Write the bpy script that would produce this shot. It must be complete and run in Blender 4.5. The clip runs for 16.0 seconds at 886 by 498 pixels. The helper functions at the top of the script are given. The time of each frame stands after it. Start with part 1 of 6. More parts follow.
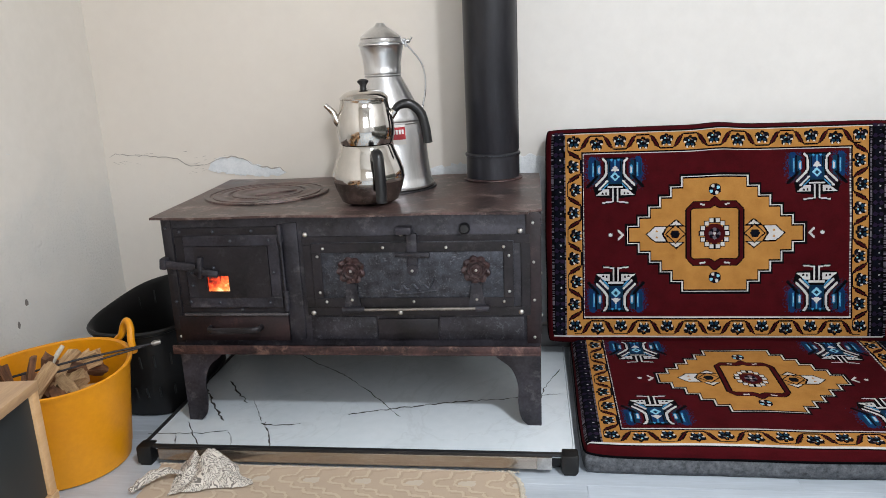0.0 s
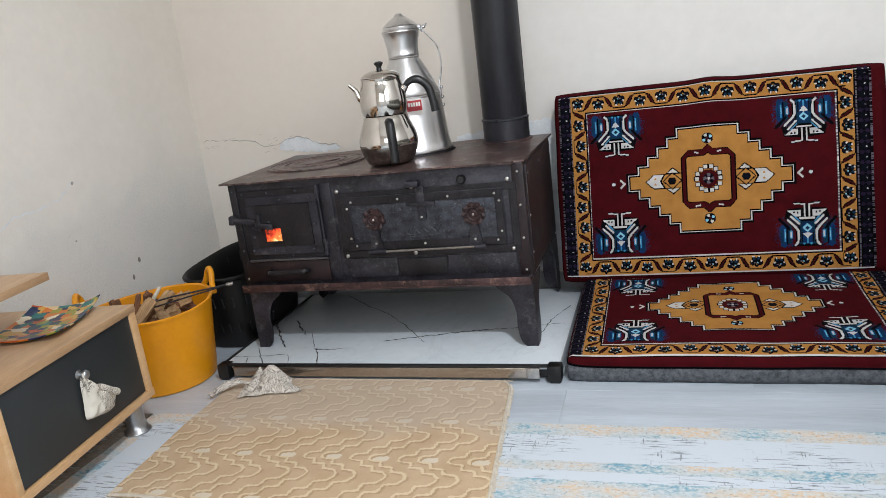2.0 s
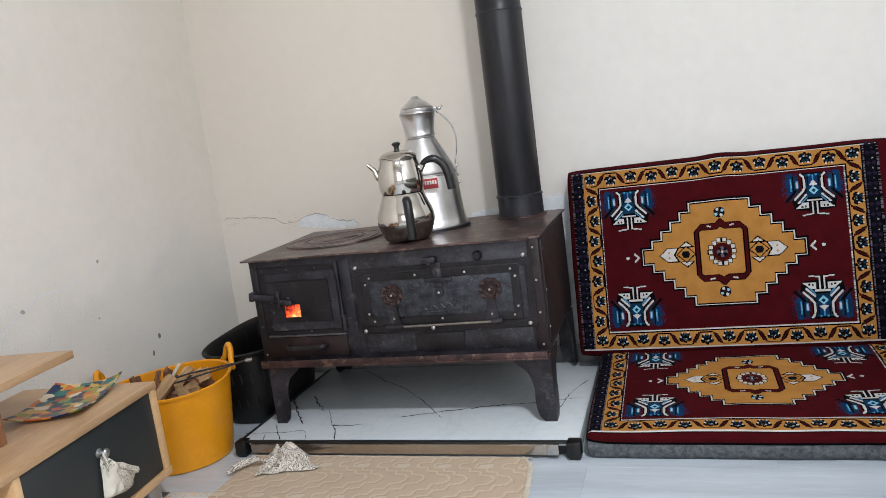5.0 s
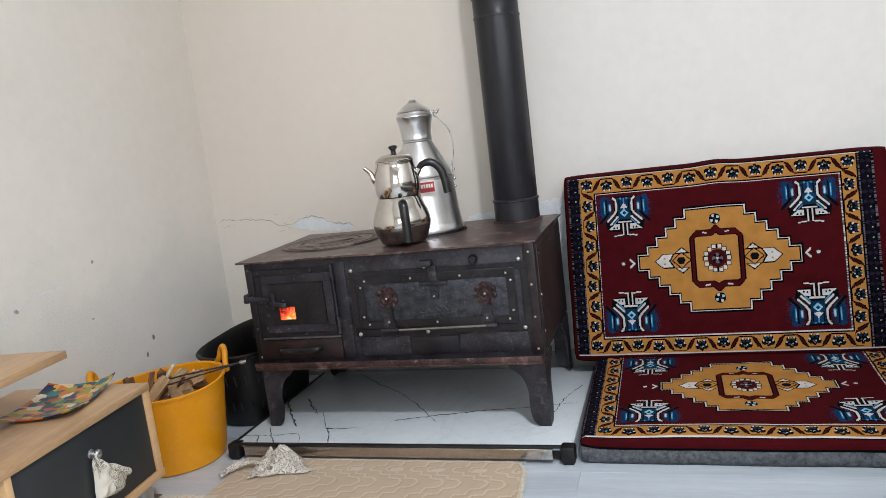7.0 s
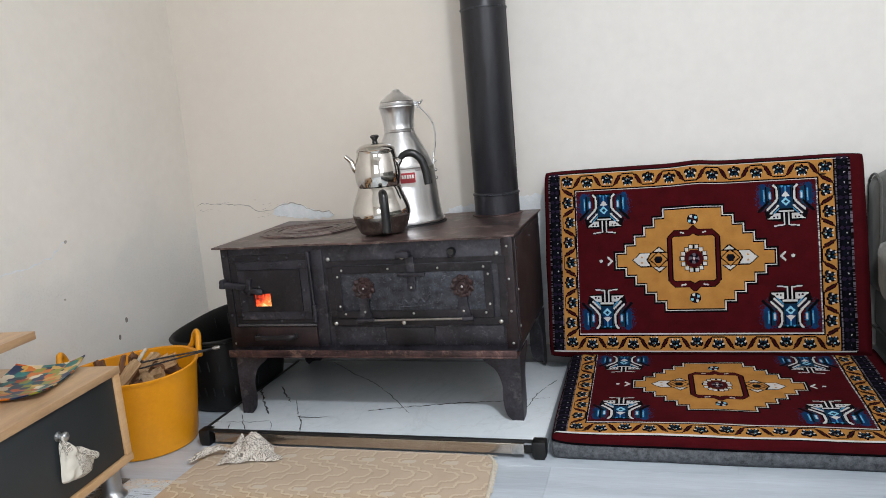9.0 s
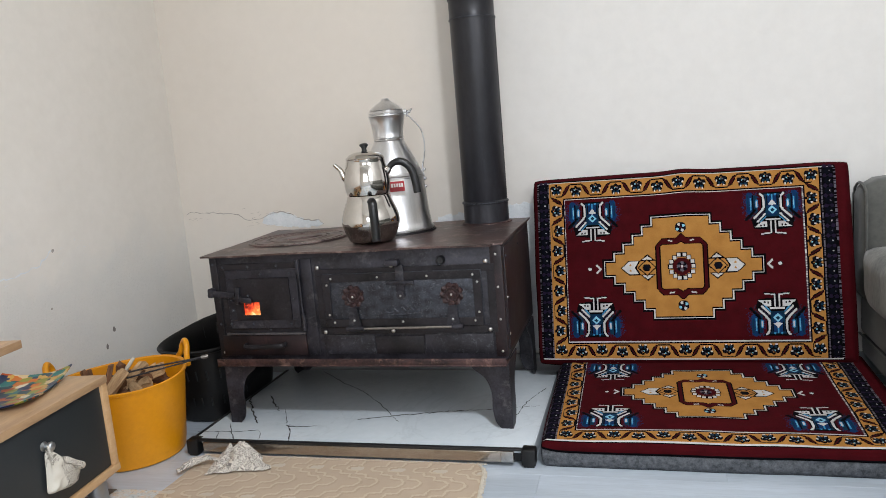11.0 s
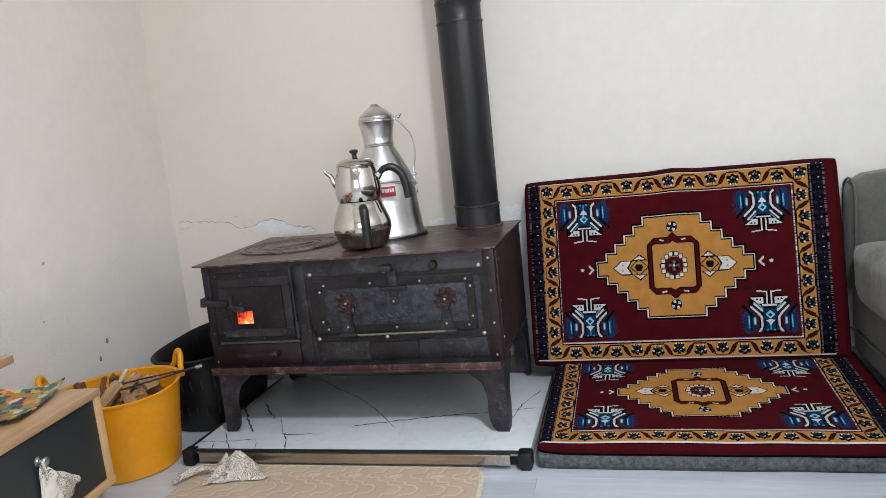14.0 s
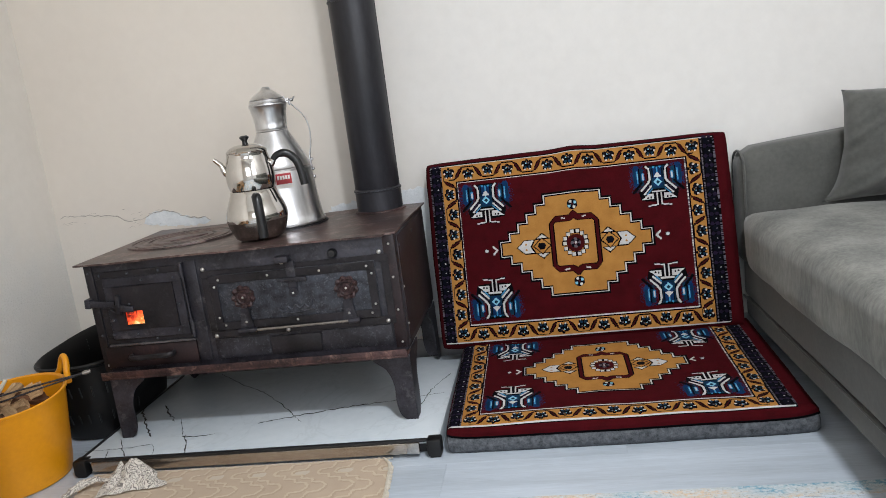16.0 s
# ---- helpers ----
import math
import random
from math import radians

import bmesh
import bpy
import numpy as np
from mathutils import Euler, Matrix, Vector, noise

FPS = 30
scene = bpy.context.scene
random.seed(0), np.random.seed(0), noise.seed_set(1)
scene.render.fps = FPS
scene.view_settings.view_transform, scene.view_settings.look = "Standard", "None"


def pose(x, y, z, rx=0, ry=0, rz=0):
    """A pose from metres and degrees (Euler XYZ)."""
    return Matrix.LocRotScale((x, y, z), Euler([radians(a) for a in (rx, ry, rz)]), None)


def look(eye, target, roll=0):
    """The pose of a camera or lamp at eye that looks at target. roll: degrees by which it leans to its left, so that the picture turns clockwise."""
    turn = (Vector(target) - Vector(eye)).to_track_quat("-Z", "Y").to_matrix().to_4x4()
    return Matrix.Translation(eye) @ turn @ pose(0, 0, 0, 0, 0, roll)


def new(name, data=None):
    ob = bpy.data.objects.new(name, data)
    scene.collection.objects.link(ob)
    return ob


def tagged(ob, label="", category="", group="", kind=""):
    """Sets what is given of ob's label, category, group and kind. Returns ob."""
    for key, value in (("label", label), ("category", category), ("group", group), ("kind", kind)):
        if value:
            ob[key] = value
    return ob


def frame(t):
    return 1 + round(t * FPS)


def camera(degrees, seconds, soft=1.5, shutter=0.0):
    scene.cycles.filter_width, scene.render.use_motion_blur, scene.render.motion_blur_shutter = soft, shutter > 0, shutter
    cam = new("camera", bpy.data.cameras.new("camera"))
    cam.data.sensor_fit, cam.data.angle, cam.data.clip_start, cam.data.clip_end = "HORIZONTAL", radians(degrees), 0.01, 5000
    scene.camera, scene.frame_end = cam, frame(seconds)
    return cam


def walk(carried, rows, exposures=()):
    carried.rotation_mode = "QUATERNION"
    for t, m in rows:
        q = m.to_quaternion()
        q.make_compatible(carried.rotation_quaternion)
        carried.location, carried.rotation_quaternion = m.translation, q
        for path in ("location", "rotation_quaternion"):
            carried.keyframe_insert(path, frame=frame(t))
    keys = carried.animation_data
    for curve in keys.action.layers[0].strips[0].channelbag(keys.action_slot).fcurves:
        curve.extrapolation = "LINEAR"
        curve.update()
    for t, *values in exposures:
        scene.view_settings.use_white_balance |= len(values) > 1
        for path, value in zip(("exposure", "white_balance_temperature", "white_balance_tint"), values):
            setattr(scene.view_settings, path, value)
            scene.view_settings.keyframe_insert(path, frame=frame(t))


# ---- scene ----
cam = camera(62.1, 16.0, soft=0.9)
PATH = [
    (0, (0.098, 0.057, 0.87), (-0.146, 1.978, 0.37), -2.5),
    (0.5, (0.292, -0.122, 0.888), (-0.232, 1.718, 0.305), -8.2),
    (1, (0.382, -0.162, 0.863), (-0.232, 1.676, 0.368), -7.8),
    (1.5, (0.458, -0.217, 0.834), (-0.142, 1.628, 0.348), -7.2),
    (2, (0.454, -0.224, 0.827), (-0.129, 1.622, 0.323), -7.1),
    (2.5, (0.457, -0.226, 0.835), (-0.122, 1.623, 0.339), -7.2),
    (3, (0.461, -0.239, 0.844), (-0.129, 1.615, 0.384), -7.4),
    (3.5, (0.464, -0.241, 0.847), (-0.137, 1.62, 0.431), -7.6),
    (4, (0.461, -0.245, 0.848), (-0.144, 1.625, 0.476), -7.6),
    (4.5, (0.462, -0.251, 0.849), (-0.148, 1.623, 0.512), -7.6),
    (5, (0.455, -0.249, 0.846), (-0.152, 1.631, 0.533), -7.6),
    (7.5, (0.456, -0.249, 0.843), (-0.131, 1.639, 0.538), -6.5),
    (8, (0.456, -0.243, 0.847), (-0.111, 1.646, 0.516), -5.7),
    (8.5, (0.458, -0.245, 0.841), (-0.098, 1.647, 0.511), -5.2),
    (9, (0.461, -0.242, 0.845), (-0.087, 1.653, 0.513), -4.9),
    (11.5, (0.465, -0.245, 0.84), (-0.051, 1.664, 0.538), -5.0),
    (12, (0.464, -0.245, 0.849), (-0.046, 1.666, 0.551), -5.2),
    (12.5, (0.466, -0.244, 0.847), (-0.041, 1.668, 0.555), -5.5),
    (13, (0.469, -0.246, 0.848), (-0.037, 1.667, 0.555), -5.7),
    (13.5, (0.468, -0.244, 0.848), (-0.036, 1.668, 0.551), -5.9),
    (14, (0.468, -0.243, 0.848), (-0.036, 1.668, 0.543), -6.0),
    (14.5, (0.467, -0.246, 0.849), (-0.026, 1.668, 0.544), -6.2),
    (15, (0.475, -0.241, 0.852), (0.032, 1.684, 0.536), -6.5),
    (15.5, (0.491, -0.202, 0.854), (0.146, 1.738, 0.51), -6.8),
    (16, (0.499, -0.189, 0.853), (0.213, 1.752, 0.466), -7.3),
]
walk(cam, [(t, look(eye, target, roll)) for t, eye, target, roll in PATH], [(0.0, 0.1), (0.5, -0.06), (2.5, -0.05), (16.0, -0.05)])

# ---- light ----
world = bpy.data.worlds.new("sky")
scene.world = world
world.use_nodes = True
wn = world.node_tree
sky = wn.nodes.new("ShaderNodeTexSky")
sky.sky_type, sky.sun_disc = "NISHITA", False
sky.sun_elevation, sky.sun_rotation = radians(40), radians(150)
wn.links.new(sky.outputs[0], wn.nodes["Background"].inputs[0])
wn.nodes["Background"].inputs[1].default_value = 0.1


def window_light(name, m, w, h, watts, colour):
    """Skylight that enters by a window's opening."""
    lamp = bpy.data.lights.new(name, "AREA")
    lamp.shape, lamp.size, lamp.size_y, lamp.energy, lamp.color = "RECTANGLE", w, h, watts, colour
    ob = new(name, lamp)
    ob.matrix_basis = m
    return ob


window_light("skylight_rear", look((0.75, -2.44, 1.5), (0.4, 2.2, 0.9)), 1.5, 1.25, 31, (0.9, 0.935, 1.0))
window_light("skylight_side", look((2.04, -0.9, 1.5), (-0.4, 0.6, 0.7)), 1.2, 1.25, 23, (0.9, 0.935, 1.0))
# ceiling lamp, out of view: its light falls steeply under the stove's ledge and throws the pipe's soft shadow
lamp = bpy.data.lights.new("ceiling_lamp_light", "AREA")
lamp.shape, lamp.size, lamp.energy, lamp.color = "DISK", 0.2, 65, (0.905, 0.945, 1.0)
new("ceiling_lamp_light", lamp).matrix_basis = look((0.95, -0.1, 2.49), (0.95, -0.1, 0))
scene.view_settings.exposure = 0.0


# ---- materials ----
def rgb(h):
    """Linear colour from sRGB hex."""
    return [((int(h[i:i + 2], 16) / 255 + 0.055) / 1.055) ** 2.4 if int(h[i:i + 2], 16) > 10 else int(h[i:i + 2], 16) / 3295 for i in (0, 2, 4)] + [1]


def node(nt, kind, **kw):
    n = nt.nodes.new(kind)
    for k, v in kw.items():
        n.inputs[k.replace("_", " ")].default_value = v
    return n


def material(name, a, b=None, rough=0.6, metal=0.0, scale=8.0, fine=120.0, bump=0.1, stretch=(1, 1, 1), dist=0.002, rough_var=0.1, sheen=0.0, detail=5.0, pick=0.0, spec=0.5, dust=None):
    """Two-scale procedural surface: blotches between colours a and b, fine grain, relief. pick: variation from piece to piece."""
    m = bpy.data.materials.new(name)
    m.use_nodes = True
    nt = m.node_tree
    bs = nt.nodes["Principled BSDF"]
    b = b or a
    tc = nt.nodes.new("ShaderNodeTexCoord")
    mp = nt.nodes.new("ShaderNodeMapping")
    mp.inputs["Scale"].default_value = stretch
    nt.links.new(tc.outputs["Object"], mp.inputs[0])
    n1 = node(nt, "ShaderNodeTexNoise", Scale=scale, Detail=detail, Roughness=0.6)
    n2 = node(nt, "ShaderNodeTexNoise", Scale=fine, Detail=3.0, Roughness=0.6)
    vec = mp.outputs[0]
    if pick:
        oi = nt.nodes.new("ShaderNodeObjectInfo")
        ad = nt.nodes.new("ShaderNodeVectorMath")
        ad.operation = "MULTIPLY_ADD"
        nt.links.new(oi.outputs["Random"], ad.inputs[0])
        ad.inputs[1].default_value = (31, 17, 23)
        nt.links.new(vec, ad.inputs[2])
        vec = ad.outputs[0]
    nt.links.new(vec, n1.inputs["Vector"])
    nt.links.new(vec, n2.inputs["Vector"])
    add = nt.nodes.new("ShaderNodeMath")
    add.operation = "MULTIPLY_ADD"
    nt.links.new(n2.outputs[0], add.inputs[0])
    add.inputs[1].default_value = 0.45
    nt.links.new(n1.outputs[0], add.inputs[2])
    ramp = nt.nodes.new("ShaderNodeValToRGB")
    ramp.color_ramp.elements[0].position, ramp.color_ramp.elements[1].position = 0.5, 0.95
    ramp.color_ramp.elements[0].color, ramp.color_ramp.elements[1].color = a, b
    nt.links.new(add.outputs[0], ramp.inputs[0])
    col = ramp.outputs[0]
    if dust:
        colour, amount, size, low = dust
        n3 = node(nt, "ShaderNodeTexNoise", Scale=size, Detail=6.0, Roughness=0.75)
        nt.links.new(vec, n3.inputs["Vector"])
        sp = node(nt, "ShaderNodeMapRange", From_Min=low, From_Max=low + 0.12, To_Min=0.0, To_Max=amount)
        nt.links.new(n3.outputs[0], sp.inputs[0])
        mx = nt.nodes.new("ShaderNodeMix")
        mx.data_type = "RGBA"
        nt.links.new(sp.outputs[0], mx.inputs[0])
        nt.links.new(col, mx.inputs[6])
        mx.inputs[7].default_value = rgb(colour)
        col = mx.outputs[2]
    if pick:
        hs = nt.nodes.new("ShaderNodeHueSaturation")
        mr = node(nt, "ShaderNodeMapRange", To_Min=1 - pick, To_Max=1 + pick)
        nt.links.new(oi.outputs["Random"], mr.inputs[0])
        nt.links.new(mr.outputs[0], hs.inputs["Value"])
        nt.links.new(col, hs.inputs["Color"])
        col = hs.outputs[0]
    nt.links.new(col, bs.inputs["Base Color"])
    rr = node(nt, "ShaderNodeMapRange", To_Min=max(0.02, rough - rough_var), To_Max=min(1, rough + rough_var))
    nt.links.new(n1.outputs[0], rr.inputs[0])
    nt.links.new(rr.outputs[0], bs.inputs["Roughness"])
    bs.inputs["Metallic"].default_value = metal
    bs.inputs["Specular IOR Level"].default_value = spec
    if sheen:
        bs.inputs["Sheen Weight"].default_value = sheen
    if bump:
        bp = node(nt, "ShaderNodeBump", Strength=bump, Distance=dist)
        nt.links.new(add.outputs[0], bp.inputs["Height"])
        nt.links.new(bp.outputs[0], bs.inputs["Normal"])
    return m


def math_node(nt, op, a, b=None, c=None):
    n = nt.nodes.new("ShaderNodeMath")
    n.operation = op
    for i, v in enumerate((a, b, c)):
        if v is None:
            continue
        if isinstance(v, (int, float)):
            n.inputs[i].default_value = v
        else:
            nt.links.new(v, n.inputs[i])
    return n.outputs[0]


def mix_colour(nt, fac, a, b):
    n = nt.nodes.new("ShaderNodeMix")
    n.data_type = "RGBA"
    for sock, v in ((n.inputs[0], fac), (n.inputs[6], a), (n.inputs[7], b)):
        if isinstance(v, (int, float, list, tuple)):
            sock.default_value = v
        else:
            nt.links.new(v, sock)
    return n.outputs[2]


M = {}
M["ceiling"] = material("ceiling_paint", rgb("e4e1da"), rgb("ebe8e2"), 0.8, bump=0.05)
M["plaster"] = material("bare_plaster", rgb("cfd3d6"), rgb("e4e6e8"), 0.9, scale=30, fine=160, bump=0.6, dist=0.006)
M["plaster_edge"] = material("crumbled_paint_edge_and_shade", rgb("8c867f"), rgb("b8b2aa"), 0.9, scale=60, fine=200, bump=0.6, dist=0.004)
M["crack"] = material("dark_crack", rgb("1d1b1a"), rgb("35322f"), 0.9)
M["chip"] = material("wall_chip", rgb("6a6560"), rgb("85807a"), 0.9)
M["skirting"] = material("grey_skirting", rgb("8e8f90"), rgb("a2a3a4"), 0.5)
M["plank"] = material("pale_grey_laminate", rgb("a6afb8"), rgb("c0c9d3"), 0.34, scale=3, fine=30, stretch=(0.6, 7, 1), bump=0.06, dist=0.001, pick=0.025, dust=("9fa2a5", 0.35, 14.0, 0.58))
M["iron"] = material("blackened_sheet_iron", rgb("0c0c10"), rgb("3e3c44"), 0.46, 0.32, scale=12, fine=150, bump=0.16, dist=0.0015, rough_var=0.16, dust=("6e6a6c", 0.45, 26.0, 0.56))
M["iron_dark"] = material("sooty_iron", rgb("0a080a"), rgb("2a262b"), 0.5, 0.3, scale=14, fine=160, bump=0.2, dist=0.0015, dust=("4c494c", 0.4, 30.0, 0.57))
M["iron_grey"] = material("mottled_grey_iron", rgb("121217"), rgb("474a53"), 0.46, 0.38, scale=40, fine=260, bump=0.25, dist=0.0012, dust=("7b7d82", 0.5, 130.0, 0.55))
M["iron_red"] = material("rusty_iron_plate", rgb("1e1718"), rgb("6c5551"), 0.38, 0.35, scale=9, fine=130, bump=0.3, dist=0.0015, rough_var=0.18, dust=("94817a", 0.65, 22.0, 0.52))
M["iron_brown"] = material("brown_black_iron", rgb("120d0f"), rgb("382a2e"), 0.48, 0.32, scale=10, fine=140, bump=0.25, dist=0.0015, rough_var=0.15, dust=("5e4c48", 0.4, 26.0, 0.57))
M["iron_rust"] = material("red_rust_iron", rgb("1f1517"), rgb("553c3a"), 0.5, 0.3, scale=20, fine=160, bump=0.25, dust=("8a6d62", 0.65, 34.0, 0.54))
M["iron_rosette"] = material("red_brown_cast_iron", rgb("1c1314"), rgb("452f2f"), 0.5, 0.3, scale=60, fine=200, bump=0.25)
M["iron_edge"] = material("worn_iron_edge", rgb("3a383b"), rgb("6d6a6c"), 0.42, 0.5, scale=40, fine=200, bump=0.2)
M["iron_drawer"] = material("heat_reddened_iron", rgb("160f11"), rgb("342426"), 0.48, 0.35, scale=14, fine=140, bump=0.25, dist=0.0015, dust=("5c3c38", 0.4, 26.0, 0.57))
M["iron_speckled"] = material("speckled_sheet_iron", rgb("0d0c0f"), rgb("3a383f"), 0.48, 0.32, scale=16, fine=180, bump=0.2, dist=0.0015, dust=("6f7076", 0.5, 120.0, 0.55))
M["steel"] = material("worn_bright_steel", rgb("a5a3a0"), rgb("d0cecb"), 0.35, 0.95, scale=60, fine=200, bump=0.1)
M["dull_steel"] = material("dull_worn_steel", rgb("6f6b66"), rgb("a09b95"), 0.4, 0.85, scale=70, fine=200, bump=0.1)
M["pipe"] = material("matt_black_stovepipe", rgb("1c1c20"), rgb("2e2e34"), 0.4, 0.3, scale=5, fine=90, bump=0.08, stretch=(1, 1, 0.3), dust=("45454a", 0.35, 12.0, 0.56))
M["chrome"] = material("polished_stainless", rgb("c9c5c0"), rgb("d8d4cf"), 0.08, 1.0, scale=6, fine=60, bump=0.02, rough_var=0.04)
M["chrome_tinted"] = material("heat_stained_stainless", rgb("827f7c"), rgb("a29f9b"), 0.18, 1.0, scale=10, fine=60, bump=0.03)
M["aluminium"] = material("brushed_aluminium", rgb("cccdcf"), rgb("e6e6e8"), 0.29, 1.0, scale=5, fine=160, stretch=(1, 1, 0.15), bump=0.06, dist=0.0008)
M["bakelite"] = material("black_bakelite", rgb("121213"), rgb("1b1b1d"), 0.32, bump=0.02)
M["red_label"] = material("red_paper_label", rgb("a8242c"), rgb("b8323a"), 0.5)
M["white_paper"] = material("white_paper", rgb("e2ddd8"), rgb("ece8e4"), 0.6)
M["yellow"] = material("yellow_rubber", rgb("cf8605"), rgb("e0960b"), 0.42, scale=5, fine=90, bump=0.06, dust=("b06f08", 0.35, 18.0, 0.6))
M["black_plastic"] = material("black_plastic", rgb("040405"), rgb("09090a"), 0.5, scale=8, bump=0.05)
M["slot"] = material("lit_slot_plastic", rgb("17181a"), rgb("2a2c2e"), 0.35)
M["oak"] = material("pale_oak_laminate", rgb("a68463"), rgb("c8a680"), 0.42, scale=6, fine=60, stretch=(6, 0.7, 6), bump=0.06, dist=0.0006, dust=("a98560", 0.4, 9.0, 0.6))
M["oak_edge"] = material("oak_edge_band", rgb("c49a6c"), rgb("d8b48a"), 0.45, scale=6, fine=70, stretch=(4, 0.6, 4), bump=0.05)
M["brown_board"] = material("brown_board", rgb("7b5135"), rgb("94684a"), 0.5, scale=6, stretch=(5, 5, 0.6))
M["anthracite"] = material("anthracite_laminate", rgb("24282a"), rgb("2d3134"), 0.5, scale=4, fine=300, bump=0.04)
M["silver"] = material("satin_silver", rgb("a6a8aa"), rgb("bcbec0"), 0.3, 0.9, bump=0.02)
M["sofa"] = material("grey_velour", rgb("3f403c"), rgb("82827b"), 0.85, scale=4.5, fine=70, stretch=(1.6, 1.6, 0.6), bump=0.35, dist=0.002, sheen=0.2)
# the darker velour also carries the arm's shading in its colour
M["sofa_dark_shaded"] = material("dark_and_shaded_grey_velour", rgb("40413e"), rgb("5b5b57"), 0.85, scale=4, fine=80, bump=0.25, sheen=0.25)
M["felt"] = material("grey_felt", rgb("2e3135"), rgb("66696e"), 0.95, scale=75, fine=260, bump=0.5, dist=0.002)
M["bark"] = material("split_wood", rgb("80603f"), rgb("c8a67c"), 0.85, scale=14, fine=90, stretch=(6, 6, 0.8), bump=0.5, dist=0.003, pick=0.25)
M["bark_dark"] = material("brown_bark", rgb("4a3022"), rgb("7d5538"), 0.9, scale=20, fine=90, stretch=(4, 4, 0.8), bump=0.6, dist=0.003, pick=0.2)
M["shag"] = material("shaded_grey_brown_fringe", rgb("6d655c"), rgb("968d82"), 0.95, scale=60, fine=300, bump=0.4)
M["fringe"] = material("cream_fringe", rgb("b4aa9a"), rgb("cdc5b6"), 0.95, scale=90, fine=300, bump=0.5)
M["dark_strip"] = material("black_rubber", rgb("141415"), rgb("1e1e20"), 0.5)
M["hearth_chrome"] = material("dull_chrome_trim", rgb("96897c"), rgb("b7aea4"), 0.2, 0.9, scale=8, fine=90, stretch=(0.5, 1, 4), bump=0.05)
M["knit"] = {}
for key, (a, b) in {"red": ("34080c", "430c12"), "orange": ("946732", "a8783e"), "navy": ("06070d", "0d0f19"), "white": ("a5a3a2", "c0bebc"),
                    "black": ("040406", "09080c"), "blue": ("0d2446", "15335a"), "teal": ("0b2233", "123349"), "dred": ("33090c", "420e12"), "grey": ("45404a", "6a646c"), "sky": ("6aa2ba", "86b8cc"), "plum": ("191322", "251c30"), "lightblue": ("2d6f9a", "3f86ad")}.items():
    M["knit"][key] = material("knitted_" + key, rgb(a), rgb(b), 0.95, scale=25, fine=420, bump=0.4, dist=0.0015, spec=0.05)


def wall_paint(name, rough_low, tones, warmth=0.0):
    """Cream emulsion on uneven plaster; rough_low: how strongly the lower part is rough and patched."""
    m = material(name, rgb(tones[0]), rgb(tones[1]), 0.75, scale=1.6, fine=26, bump=0.12, dist=0.004)
    nt = m.node_tree
    bs = nt.nodes["Principled BSDF"]
    old = bs.inputs["Base Color"].links[0].from_socket
    tc = nt.nodes.new("ShaderNodeTexCoord")
    sep = nt.nodes.new("ShaderNodeSeparateXYZ")
    nt.links.new(tc.outputs["Object"], sep.inputs[0])
    n = node(nt, "ShaderNodeTexNoise", Scale=3.0, Detail=6.0, Roughness=0.6)
    nt.links.new(tc.outputs["Object"], n.inputs["Vector"])
    edge = math_node(nt, "MULTIPLY_ADD", n.outputs[0], 0.7, 0.28)
    low = nt.nodes.new("ShaderNodeMapRange")
    low.interpolation_type = "SMOOTHSTEP"
    nt.links.new(math_node(nt, "SUBTRACT", edge, sep.outputs[2]), low.inputs[0])
    low.inputs[1].default_value, low.inputs[2].default_value = -0.02, 0.16
    n3 = node(nt, "ShaderNodeTexNoise", Scale=7.0, Detail=4.0)
    nt.links.new(tc.outputs["Object"], n3.inputs["Vector"])
    patch = math_node(nt, "MULTIPLY", low.outputs[0], math_node(nt, "MULTIPLY", n3.outputs[0], 0.9 * rough_low))
    if warmth:
        # warmer, yellower paint tone towards the left, its edge uneven
        sm = node(nt, "ShaderNodeMapRange", From_Min=0.25, From_Max=-0.3, To_Min=0.0, To_Max=warmth)
        nt.links.new(math_node(nt, "MULTIPLY_ADD", n.outputs[0], 0.35, math_node(nt, "SUBTRACT", sep.outputs[0], 0.17)), sm.inputs[0])
        old = mix_colour(nt, sm.outputs[0], old, rgb("d9c9b4"))
    nt.links.new(mix_colour(nt, patch, old, rgb("d3d3d0")), bs.inputs["Base Color"])
    n4 = node(nt, "ShaderNodeTexNoise", Scale=130.0, Detail=5.0, Roughness=0.6)
    nt.links.new(tc.outputs["Object"], n4.inputs["Vector"])
    bp = node(nt, "ShaderNodeBump", Strength=0.8, Distance=0.005)
    zone = node(nt, "ShaderNodeMapRange", From_Min=0.42, From_Max=0.6)
    nt.links.new(n3.outputs[0], zone.inputs[0])
    lumps = math_node(nt, "MULTIPLY", math_node(nt, "MULTIPLY", n4.outputs[0], low.outputs[0]), math_node(nt, "MULTIPLY_ADD", zone.outputs[0], 0.45, 0.55))
    nt.links.new(math_node(nt, "MULTIPLY", lumps, rough_low), bp.inputs["Height"])
    first = bs.inputs["Normal"].links[0].from_socket
    nt.links.new(first, bp.inputs["Normal"])
    nt.links.new(bp.outputs[0], bs.inputs["Normal"])
    return m


M["wall"] = wall_paint("cream_wall_paint", 0.4, ("d5d2ce", "dfdcd8"), 0.4)
M["wall_left"] = wall_paint("cream_wall_paint_patched", 1.0, ("dbd5cc", "e5dfd7"))


